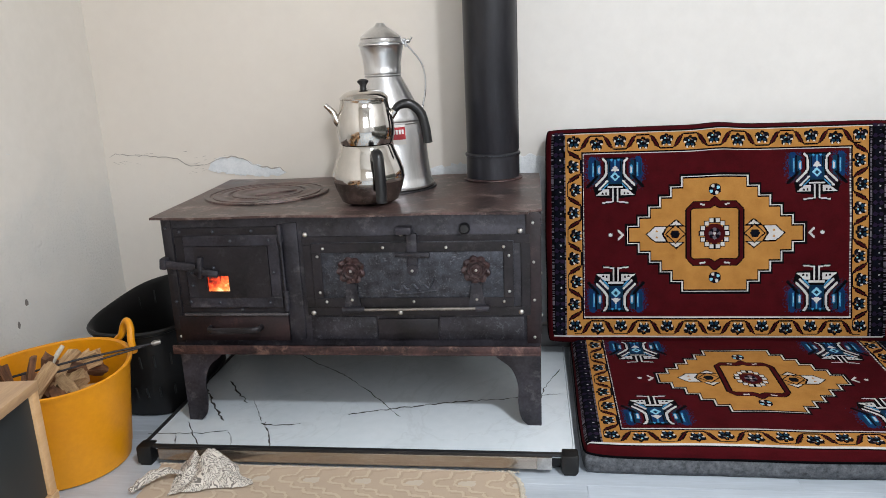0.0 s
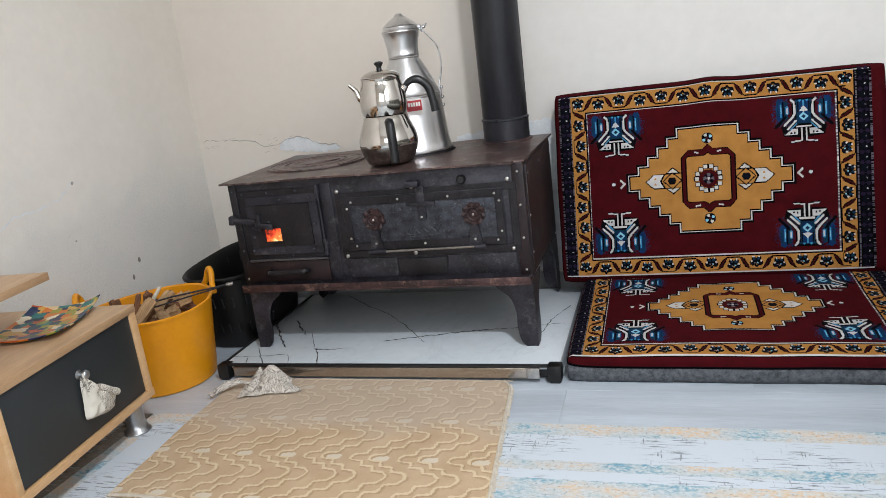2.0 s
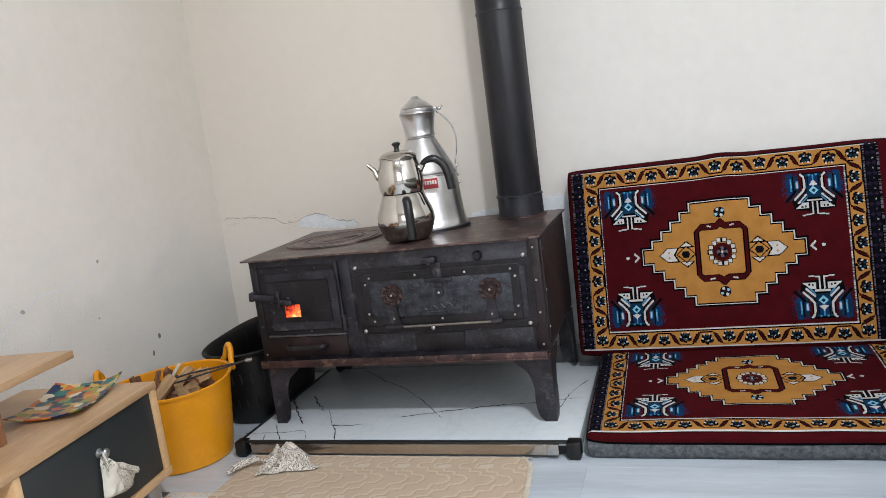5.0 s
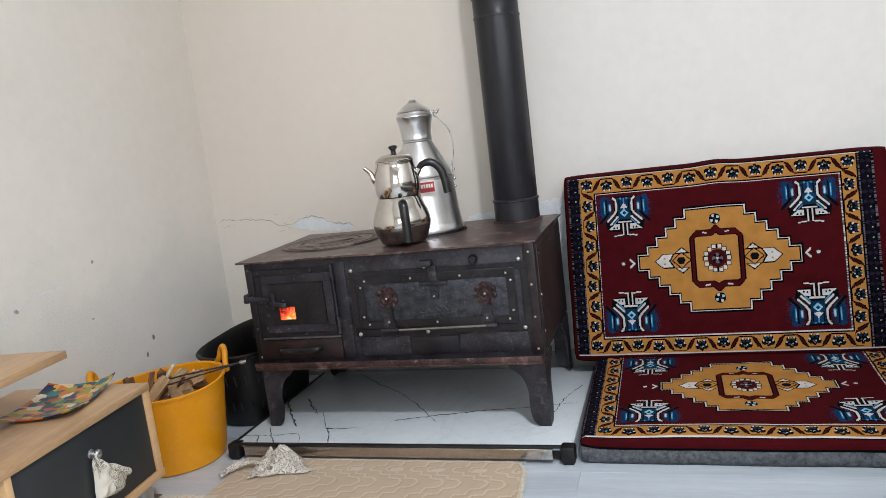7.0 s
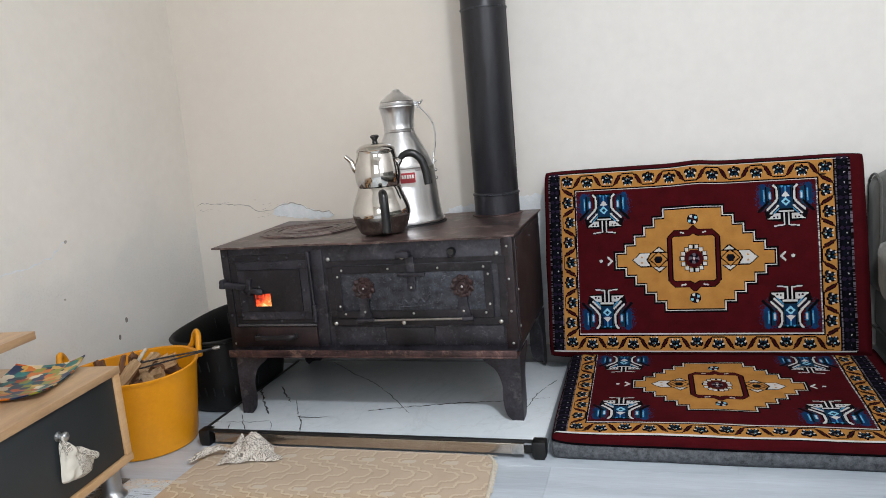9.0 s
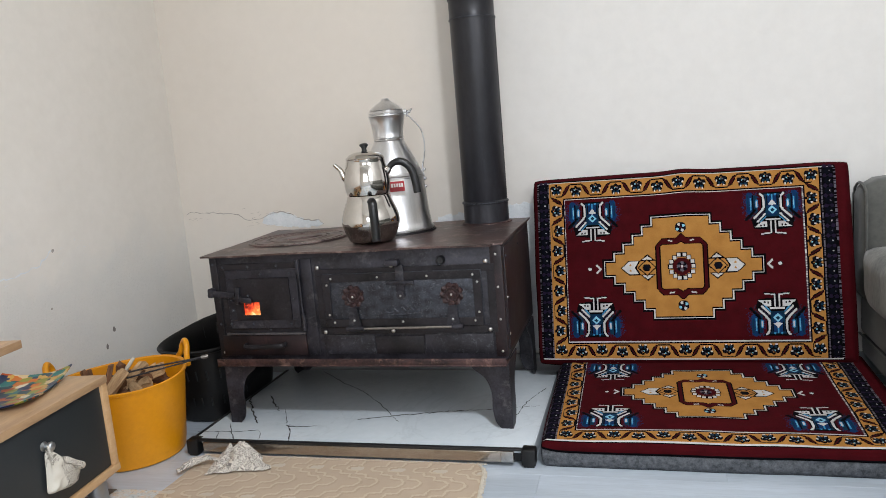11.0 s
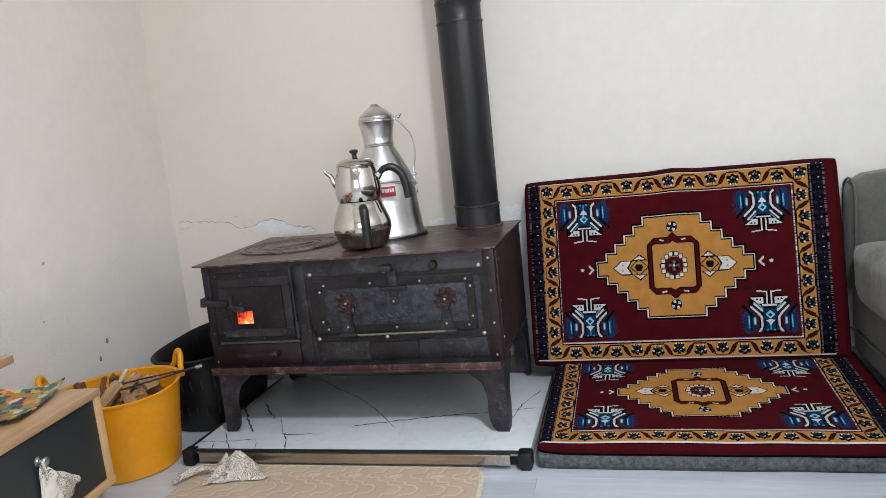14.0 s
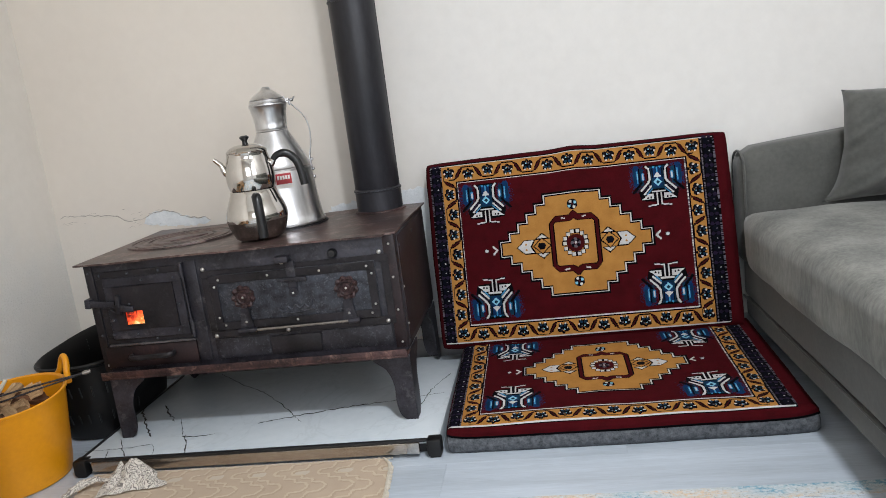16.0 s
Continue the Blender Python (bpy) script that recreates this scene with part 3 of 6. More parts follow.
# ---- hearth ----
HX0, HX1, HY0, HY1, HZ = -0.8, 0.182, 1.478, 2.085, 0.045
hearth = thing("hearth_platform", pose(-0.3, 1.78, 0), "cracked white glazed hearth tile with metal edge under the stove", "hearth")
part("tile", boxed(HX0 + 0.012, HX1 - 0.004, HY0 + 0.01, HY1, 0.03, HZ, 0.002), M["tile"], hearth, "white marbled tile with black cracks")
part("base_board", boxed(HX0 + 0.02, HX1 - 0.02, HY0 + 0.02, HY1, 0.004, 0.0295), M["dark_strip"], hearth)
part("front_trim", boxed(HX0 + 0.045, HX1 - 0.05, HY0 - 0.006, HY0 + 0.008, 0.012, 0.0405, 0.002), M["hearth_chrome"], hearth, "dull brownish chrome edge strip")
part("front_gasket", boxed(HX0 + 0.012, HX1 - 0.012, HY0 - 0.003, HY0 + 0.009, 0.0408, 0.0465, 0.001), M["dark_strip"], hearth, "black rubber seam")
part("side_gasket", boxed(HX0 + 0.002, HX0 + 0.0118, HY0 + 0.01, HY1, 0.006, 0.0465, 0.002), M["dark_strip"], hearth, "black rubber seam")
part("side_trim", boxed(HX1 - 0.0038, HX1, HY0 + 0.01, HY1, 0.006, 0.0462, 0.001), M["tile"], hearth)
part("trim_end", boxed(HX1 - 0.082, HX1 - 0.0505, HY0 - 0.0085, HY0 - 0.0065, 0.013, 0.0405, 0.0008), M["steel"], hearth, "bright steel end of the edge strip")
for cx in (HX0 + 0.014, HX1 - 0.012):
    bm = boxed(cx - 0.018, cx + 0.018, HY0 - 0.013, HY0 + 0.024, 0.005, 0.048, 0.005, 2)
    box(bm, cx - 0.014, cx + 0.014, HY0 - 0.01, HY0 + 0.018, 0.0, 0.01, 0.003)
    part("corner_cap", bm, M["black_plastic"], hearth, "black plastic corner cap")


def on_hearth(a, b, d):
    return (a, b, HZ + d)


for i, (pts, w) in enumerate([
        ([(-0.807, 1.852), (-0.773, 1.776), (-0.705, 1.678), (-0.651, 1.601)], 0.0026),
        ([(-0.724, 1.824), (-0.676, 1.758), (-0.628, 1.697)], 0.0024),
        ([(-0.547, 1.599), (-0.523, 1.552), (-0.495, 1.485)], 0.0018),
        ([(-0.556, 1.588), (-0.505, 1.584), (-0.456, 1.593)], 0.0024),
        ([(-0.353, 1.639), (-0.265, 1.671), (-0.17, 1.698), (-0.075, 1.722), (0.003, 1.732)], 0.0024),
        ([(0.003, 1.732), (0.087, 1.754), (0.162, 1.771)], 0.0014),
        ([(-0.646, 2.069), (-0.523, 1.953), (-0.423, 1.876), (-0.33, 1.772), (-0.223, 1.636)], 0.0013),
        ([(-0.809, 1.531), (-0.744, 1.535), (-0.679, 1.539), (-0.62, 1.553)], 0.0014),
        ([(-0.738, 1.598), (-0.707, 1.549), (-0.663, 1.485)], 0.0016),
        ([(-0.738, 1.53), (-0.717, 1.48)], 0.0014),
        ([(-0.618, 1.548), (-0.602, 1.53), (-0.587, 1.485)], 0.001),
        ([(-0.617, 1.715), (-0.554, 1.599)], 0.001),
        ([(0.1, 1.66), (0.12, 1.8), (0.165, 1.92)], 0.0012)]):
    part("crack", crack_ribbon(bmesh.new(), pts, w * 1.35, 20 + i, on_hearth, 0.0008), M["crack"], hearth)

# ---- stove ----
SX0, SX1, SY0, SY1, SZ0, SZ1 = -0.742, 0.112, 1.607, 2.09, 0.237, 0.546
stove = thing("wood_stove", pose(-0.315, 1.85, HZ), "lit wood stove of blackened sheet iron with an oven door", "stove")
bm = bmesh.new()
box(bm, SX0, SX1, SY0, SY1, SZ0, SZ1, 0.004)
part("body", bm, M["iron"], stove)
# corner angle strips on the front
for x0, x1 in ((SX0 - 0.001, SX0 + 0.022), (SX1 - 0.03, SX1 + 0.001)):
    part("corner_strip", boxed(x0, x1, SY0 - 0.003, SY0 + 0.004, SZ0 + 0.01, SZ1 - 0.002, 0.001), M["iron_brown"] if x0 > 0 else M["iron_dark"], stove)
part("side_panel", boxed(SX1 - 0.004, SX1 + 0.003, SY0 + 0.03, SY1 - 0.02, SZ0 + 0.02, SZ1 - 0.01, 0.001), M["iron_brown"], stove)
# plate with a slightly sagging edge
bm = bmesh.new()
NX, NY = 30, 18
PX0, PX1, PY0, PY1, PZ = -0.757, 0.117, 1.583, 2.118, 0.552


def plate_point(i, j, low):
    x, y = PX0 + (PX1 - PX0) * i / NX, PY0 + (PY1 - PY0) * j / NY
    if i == NX and j == 0:
        x, y = x - 0.026, y + 0.02
    x -= 0.026 * (j / NY) * max(0.0, 1 - i / 8)
    return (x, y, PZ + 0.0012 * math.sin(x * 17) * math.sin(y * 11) - (0.005 if low else 0))


top = [[bm.verts.new(plate_point(i, j, False)) for j in range(NY + 1)] for i in range(NX + 1)]
bot = [[bm.verts.new(plate_point(i, j, True)) for j in range(NY + 1)] for i in range(NX + 1)]
for i in range(NX):
    for j in range(NY):
        bm.faces.new([top[i][j], top[i + 1][j], top[i + 1][j + 1], top[i][j + 1]])
        bm.faces.new([bot[i][j], bot[i][j + 1], bot[i + 1][j + 1], bot[i + 1][j]])
for i in range(NX):
    bm.faces.new([top[i][0], bot[i][0], bot[i + 1][0], top[i + 1][0]])
    bm.faces.new([top[i + 1][NY], bot[i + 1][NY], bot[i][NY], top[i][NY]])
for j in range(NY):
    bm.faces.new([top[0][j + 1], bot[0][j + 1], bot[0][j], top[0][j]])
    bm.faces.new([top[NX][j], bot[NX][j], bot[NX][j + 1], top[NX][j + 1]])
plate = part("top_plate", bm, M["iron_red"], stove, "heat-browned iron cooking plate")
# the second ring, under the jug, takes the darker iron
for cx, cy, r in ((-0.582, 1.868, 0.157), (-0.27, 1.925, 0.121)):
    z = PZ + 0.001
    part("burner_ring", lathe(bmesh.new(), [(r, 0), (r - 0.002, 0.0035), (r - 0.012, 0.0035), (r - 0.014, 0.0008), (r - 0.02, 0.0008), (r - 0.021, 0.0035), (r - 0.034, 0.0042), (r - 0.037, 0.0022), (r - 0.046, 0.0028), (r - 0.049, 0.0042), (r - 0.058, 0.0044),
                                            (r - 0.061, 0.0006), (r - 0.067, 0.0006), (r - 0.069, 0.0042), (r - 0.088, 0.0046), (r - 0.092, 0.0028), (r - 0.104, 0.003), (r - 0.107, 0.0044), (0, 0.0046), (0, 0), (r, 0)], cx, cy, 64, z), M["iron_red"] if r > 0.13 else M["iron_dark"], plate, "round rusty hob lid" if r > 0.13 else "dark hob ring")
    bm = boxed(-0.055, 0.055, -0.005, 0.005, 0.003, 0.0075, 0.002)
    bm.transform(pose(cx + 0.03, cy - 0.02, z, 0, 0, 38))
    part("lid_bar", bm, M["iron_red"], plate)
# ledge under the doors
bm = bmesh.new()
box(bm, SX0 + 0.003, SX1, SY0 - 0.034, SY0 + 0.02, 0.229, 0.2335, 0.001)
box(bm, SX0 + 0.003, SX1, SY0 - 0.034, SY0 - 0.0305, 0.2335, 0.251, 0.001)
part("ledge", bm, M["iron_rust"], stove, "reddish worn iron ledge")
part("underside", boxed(SX0 + 0.01, SX1 - 0.01, SY0 + 0.02, SY1 - 0.01, 0.222, 0.2365), M["iron_dark"], stove)
part("rear_shelf", boxed(-0.62, -0.5, SY0 + 0.1, SY0 + 0.2, 0.19, 0.2215, 0.002), M["iron_dark"], stove)


def leg_outline(w, h):
    """Sheet leg: straight outside, a bracket curve inside."""
    inner = smooth_curve([(w, h, 0), (w * 0.93, h * 0.9, 0), (w * 0.64, h * 0.76, 0), (w * 0.5, h * 0.54, 0), (w * 0.5, h * 0.3, 0), (w * 0.44, h * 0.1, 0), (w * 0.3, 0, 0)], 5)
    return [(0, 0), (0, h)] + [(p.x, p.y) for p in inner]


for sx, sy in ((0, 0), (1, 0), (0, 1), (1, 1)):
    bm = bmesh.new()
    ox, kx = (SX1, -1) if sx else (SX0 + 0.004, 1)
    oy, ky = (SY1, -1) if sy else (SY0 - 0.002, 1)
    h = 0.23 - HZ
    sheet(bm, leg_outline(0.105, h), 0.004, lambda a, b, d: (ox + kx * a, oy + ky * d, HZ + b))
    sheet(bm, leg_outline(0.13, h), 0.004, lambda a, b, d: (ox + kx * d, oy + ky * (a + 0.0001), HZ + b))
    part("leg", bm, M["iron"], stove, "curved sheet-iron leg")


def rivet_mesh(name, r, mat):
    bm = lathe(bmesh.new(), [(r, 0), (r * 0.95, r * 0.3), (r * 0.7, r * 0.55), (r * 0.35, r * 0.7), (0, r * 0.74)], 0, 0, 10)
    bm.transform(pose(0, 0, 0, 90))
    finish(bm)
    me = bpy.data.meshes.new(name)
    bm.to_mesh(me)
    bm.free()
    me.materials.append(mat)
    return me


RIVET, SCREW, DULL = rivet_mesh("rivet", 0.0036, M["steel"]), rivet_mesh("screw", 0.0062, M["steel"]), rivet_mesh("dull_rivet", 0.004, M["iron_grey"])
FY = SY0


def strip_frame(bm, x0, x1, z0, z1, w, y0, y1):
    """A frame of four flat bars."""
    box(bm, x0, x1, y0, y1, z1 - w, z1, 0.0008, 1)
    box(bm, x0, x1, y0, y1, z0, z0 + w, 0.0008, 1)
    box(bm, x0, x0 + w, y0, y1, z0 + w, z1 - w, 0.0008, 1)
    box(bm, x1 - w, x1, y0, y1, z0 + w, z1 - w, 0.0008, 1)
    return bm


# fire door with its peephole
door = part("fire_door", strip_frame(bmesh.new(), -0.714, -0.462, 0.322, 0.524, 0.02, FY - 0.006, FY), M["iron_dark"], stove, "small iron fire door with a glowing peephole")
part("door_frame", strip_frame(bmesh.new(), -0.692, -0.47, 0.336, 0.506, 0.024, FY - 0.011, FY - 0.0005), M["iron"], door)
WX0, WX1, WZ0, WZ1 = -0.644, -0.592, 0.375, 0.413
bm = bmesh.new()
for a, b, c, d in ((-0.6675, WX0, 0.3605, 0.4815), (WX1, -0.4945, 0.3605, 0.4815), (WX0, WX1, 0.3605, WZ0), (WX0, WX1, WZ1, 0.4815)):
    box(bm, a, b, FY - 0.014, FY - 0.009, c, d)
part("door_panel", bm, M["iron_dark"], door)
part("embers", boxed(WX0 - 0.004, WX1 + 0.004, FY - 0.005, FY - 0.002, WZ0 - 0.004, WZ1 + 0.004), M["ember"], door, "glowing orange fire")
bm = bmesh.new()
tube(bm, [Vector((-0.463, FY - 0.011, 0.49)), Vector((-0.463, FY - 0.011, 0.53))], 0.006, 10)
tube(bm, [Vector((-0.461, FY - 0.011, 0.328)), Vector((-0.461, FY - 0.011, 0.375))], 0.006, 10)
tube(bm, [Vector((-0.462, FY - 0.01, 0.375)), Vector((-0.462, FY - 0.01, 0.49))], 0.003, 8)
part("hinge", bm, M["iron"], door)
bm = bmesh.new()
box(bm, -0.75, -0.665, FY - 0.02, FY - 0.0145, 0.434, 0.452, 0.002)
box(bm, -0.75, -0.734, FY - 0.022, FY + 0.03, 0.43, 0.456, 0.003)
box(bm, -0.668, -0.61, FY - 0.023, FY - 0.0165, 0.426, 0.444, 0.005)
box(bm, -0.66, -0.648, FY - 0.024, FY - 0.009, 0.42, 0.47, 0.002)
bm.transform(Matrix.Translation((-0.742, 0, 0.444)) @ Matrix.Rotation(radians(7), 4, "Y") @ Matrix.Translation((0.742, 0, -0.444)))
part("door_latch", bm, M["iron"], door, "flat iron latch")
part("door_sill", boxed(-0.71, -0.46, FY - 0.012, FY - 0.0005, 0.316, 0.3215, 0.001), M["iron_edge"], stove)
# ash drawer
drawer = part("ash_drawer", boxed(-0.728, -0.463, FY - 0.006, FY, 0.253, 0.313, 0.0015), M["iron_drawer"], stove, "reddish heat-tinted ash drawer")
bm = bmesh.new()
tube(bm, smooth_curve([(-0.652, FY - 0.006, 0.285), (-0.645, FY - 0.028, 0.285), (-0.59, FY - 0.031, 0.286), (-0.535, FY - 0.028, 0.287), (-0.528, FY - 0.006, 0.287)], 5), 0.0075, 8, 0.55)
part("drawer_handle", bm, M["iron_dark"], drawer, "bent iron strap handle")
part("divider", boxed(-0.4605, -0.425, FY - 0.004, FY, 0.255, 0.532, 0.001), M["iron"], stove)
# oven door
part("oven_surround", strip_frame(bmesh.new(), -0.416, 0.091, 0.314, 0.499, 0.02, FY - 0.004, FY), M["iron_dark"], stove)
oven = part("oven_door", boxed(-0.3955, 0.0555, FY - 0.007, FY - 0.001, 0.335, 0.4855, 0.001), M["iron_grey"], stove, "mottled grey iron oven door with two rosettes")
part("oven_frame", strip_frame(bmesh.new(), -0.3945, 0.0545, 0.336, 0.4845, 0.0215, FY - 0.0105, FY - 0.0065), M["iron_dark"], oven)


def rosette(cx, cz, y, r):
    """A cast flower: hooked petals round a ring and a boss, one relief."""
    bm = bmesh.new()
    seg, rings = 96, []
    for f in (1.0, 0.97, 0.9, 0.82, 0.74, 0.66, 0.62, 0.55, 0.47, 0.42, 0.35, 0.25, 0.12):
        ring = []
        for k in range(seg):
            a = 2 * math.pi * k / seg
            petal = 0.5 + 0.5 * math.cos(9 * (a + 0.3 * f))
            edge = 0.85 + 0.15 * petal ** 0.5
            rr = r * f * (edge if f > 0.66 else 0.85 + (edge - 0.85) * max(0, (f - 0.45) / 0.21))
            h = 0.0 if f == 1.0 else 0.003 + 0.0035 * petal if f > 0.66 else (0.0065 if 0.5 < f < 0.64 else 0.0035 + (0.003 if f < 0.3 else 0))
            ring.append(bm.verts.new((cx + rr * math.cos(a), y - h, cz + rr * math.sin(a))))
        rings.append(ring)
    for p, q in zip(rings, rings[1:]):
        for k in range(seg):
            bm.faces.new([p[k], p[(k + 1) % seg], q[(k + 1) % seg], q[k]])
    bm.faces.new(rings[-1])
    bm.faces.new(rings[0][::-1])
    return bm


for cx, mat in ((-0.307, M["iron_rosette"]), (-0.027, M["iron_rosette"])):
    part("rosette", rosette(cx, 0.421, FY - 0.0068, 0.033), mat, oven, "cast iron flower rosette")
    bm = bmesh.new()
    sheet(bm, [(cx - 0.011, 0.392), (cx + 0.011, 0.392), (cx + 0.015, 0.36), (cx + 0.02, 0.332), (cx - 0.02, 0.332), (cx - 0.015, 0.36)], 0.004, lambda a, b, d: (a, FY - 0.011 - d, b))
    part("hinge_strap", bm, M["iron"], oven)
bm = bmesh.new()
tube(bm, [Vector((-0.33, FY - 0.019, 0.332)), Vector((-0.28, FY - 0.019, 0.3325))], 0.007, 10)
part("hinge_barrel", bm, M["iron"], oven)
bm = tube(bmesh.new(), [Vector((-0.03, FY - 0.019, 0.335)), Vector((0.0, FY - 0.019, 0.3355))], 0.007, 10)
part("hinge_barrel", bm, M["iron"], oven)
part("hinge_rod", tube(bmesh.new(), [Vector((-0.33, FY - 0.019, 0.332)), Vector((-0.004, FY - 0.019, 0.3355))], 0.0034, 8), M["dull_steel"], oven, "thin worn steel hinge rod")
bm = bmesh.new()
box(bm, -0.179, -0.155, FY - 0.012, FY - 0.004, 0.425, 0.505, 0.002)
box(bm, -0.2, -0.163, FY - 0.03, FY - 0.002, 0.505, 0.522, 0.004)
box(bm, -0.186, -0.126, FY - 0.019, FY - 0.0115, 0.451, 0.463, 0.003)
box(bm, -0.205, -0.18, FY - 0.0185, FY - 0.0115, 0.453, 0.461, 0.002)
bmesh.ops.create_cone(bm, cap_ends=True, segments=20, radius1=0.0125, radius2=0.012, depth=0.008, matrix=pose(-0.167, FY - 0.0125, 0.423, 90))
part("oven_latch", bm, M["iron"], oven, "iron drop latch")
# raised maker's plate, drawn as a plain scroll
bm = bmesh.new()
tube(bm, smooth_curve([(-0.207, FY - 0.008, 0.389), (-0.215, FY - 0.008, 0.378), (-0.2, FY - 0.008, 0.373), (-0.192, FY - 0.008, 0.385), (-0.18, FY - 0.008, 0.376), (-0.168, FY - 0.008, 0.387),
                       (-0.157, FY - 0.008, 0.377), (-0.145, FY - 0.008, 0.388), (-0.132, FY - 0.008, 0.379), (-0.118, FY - 0.008, 0.4)], 5), 0.0028, 6)
tube(bm, smooth_curve([(-0.21, FY - 0.008, 0.367), (-0.16, FY - 0.008, 0.368), (-0.115, FY - 0.008, 0.374)], 5), 0.002, 6)
part("maker_scroll", bm, M["iron_grey"], oven, "raised cast scroll on the oven door")
bm = lathe(bmesh.new(), [(0.0, 0.022), (0.009, 0.021), (0.0125, 0.014), (0.012, 0.006), (0.007, 0.003), (0.007, 0)], 0, 0, 18)
bm.transform(pose(-0.049, FY, 0.515, 90))
part("damper_knob", bm, M["bakelite"], stove, "small black damper knob")
part("soot_door", boxed(-0.254, -0.116, FY - 0.005, FY, 0.256, 0.306, 0.0015), M["iron_dark"], stove)
for x0, x1 in ((-0.41, -0.258), (-0.112, 0.075)):
    part("lower_panel", boxed(x0, x1, FY - 0.0025, FY, 0.256, 0.31, 0.001), M["iron_speckled"], stove)
for x, z, y in [(-0.091, 0.473, 11), (-0.231, 0.474, 11), (-0.367, 0.473, 11), (-0.381, 0.455, 11), (-0.381, 0.371, 11), (-0.367, 0.349, 11), (0.034, 0.473, 11), (0.045, 0.453, 11), (0.045, 0.372, 11),
                (0.033, 0.349, 11), (-0.168, 0.349, 11), (-0.307, 0.355, 15.5), (-0.027, 0.355, 15.5), (-0.307, 0.421, 14), (-0.027, 0.421, 14), (-0.167, 0.422, 17),
                (0.097, 0.523, 3), (0.098, 0.436, 3), (0.099, 0.349, 3), (0.099, 0.262, 3), (-0.73, 0.262, 3)]:
    share("rivet", RIVET, stove, pose(x, FY - y / 1000, z))
for x, z in [(-0.407, 0.504), (0.07, 0.506), (0.07, 0.322), (-0.402, 0.32), (-0.19, 0.503), (-0.201, 0.321)]:
    share("screw_head", SCREW, stove, pose(x, FY - 0.0035, z))
for x, z, y in [(-0.7, 0.515, 6), (-0.62, 0.515, 6), (-0.53, 0.515, 6), (-0.69, 0.35, 11), (-0.58, 0.494, 11), (-0.49, 0.494, 11), (-0.485, 0.42, 11), (-0.68, 0.42, 11), (-0.62, 0.348, 11), (-0.5, 0.348, 11), (-0.57, 0.33, 6),
                (-0.68, 0.39, 11), (-0.62, 0.435, 23), (-0.73, 0.348, 3), (-0.733, 0.524, 3)]:
    share("dull_rivet", DULL, stove, pose(x, FY - y / 1000, z))
for y in (1.65, 1.85, 2.05):
    share("dull_rivet", DULL, stove, pose(SX1 + 0.003, y, 0.51, 0, 0, 90))
for y, z in ((1.64, 0.3), (1.64, 0.4)):
    share("rivet", RIVET, stove, pose(SX1 + 0.003, y, z, 0, 0, 90))

# ---- stovepipe ----
CX, CY = -0.0073, 2.036
pipe = thing("stovepipe", pose(CX, CY, 0.553), "matt black round stovepipe rising from the stove to the ceiling", "stovepipe")
part("lower_sleeve", lathe(bmesh.new(), [(0.066, 0.553), (0.0708, 0.553), (0.0708, 0.615), (0.0732, 0.617), (0.0732, 0.622), (0.0695, 0.625), (0.064, 0.626)], CX, CY, 56), M["pipe"], pipe)
part("pipe_section", lathe(bmesh.new(), [(0.066, 0.62), (0.0692, 0.627), (0.0692, 1.176), (0.0655, 1.177)], CX, CY, 56), M["pipe"], pipe)
part("pipe_section", lathe(bmesh.new(), [(0.066, 1.174), (0.0705, 1.175), (0.0705, 1.181), (0.069, 1.184), (0.0692, 1.233), (0.0708, 1.235), (0.0708, 1.239), (0.069, 1.242), (0.0685, 2.548)], CX, CY, 56), M["pipe"], pipe)
# pipe joints: their bright highlight is put into rings of paler grey iron
for z, r in ((0.6195, 0.0738), (1.1785, 0.0722), (1.237, 0.0722)):
    part("joint_band", lathe(bmesh.new(), [(r - 0.003, z - 0.0022), (r, z - 0.0014), (r, z + 0.0014), (r - 0.003, z + 0.0022)], CX, CY, 56), M["iron_grey"], pipe, "joint ring, its highlight put into paler grey")
part("flange", lathe(bmesh.new(), [(0.0715, 0.5535), (0.079, 0.5535), (0.078, 0.556), (0.0715, 0.558)], CX, CY, 48), M["iron_rust"], pipe)
bm = tube(bmesh.new(), [Vector((CX + 0.0692, CY - 0.002, 0.63)), Vector((CX + 0.0692, CY - 0.002, 1.173))], 0.0015, 6)
part("seam", bm, M["pipe"], pipe)

# ---- kettle pair ----
KX, KY, KZ = -0.279, 1.722, PZ + 0.0045
KR, KD = Vector((0.94, 0.33, 0)).normalized(), Vector((0.33, -0.94, 0)).normalized()
lower = thing("kettle", pose(KX, KY, KZ), "polished steel lower teapot with heat-stained base on the stove", "kettle")
part("bowl", lathe(bmesh.new(), [(0.0, 0.0), (0.056, 0.0), (0.062, 0.004), (0.0655, 0.012), (0.0745, 0.035), (0.0785, 0.052)], KX, KY, 64, KZ, 0.96, 1.045), M["chrome_tinted"], lower, "heat-stained dark steel base")
part("body", lathe(bmesh.new(), [(0.0785, 0.052), (0.0795, 0.06), (0.078, 0.075), (0.073, 0.093), (0.066, 0.111), (0.0605, 0.126), (0.0585, 0.136), (0.0565, 0.138), (0.05, 0.138), (0.05, 0.13)], KX, KY, 64, KZ, 0.96, 1.045), M["chrome"], lower)


def pot_point(out, up, side=0.0):
    return Vector((KX, KY, KZ)) + out * KD + side * KR + Vector((0, 0, up))


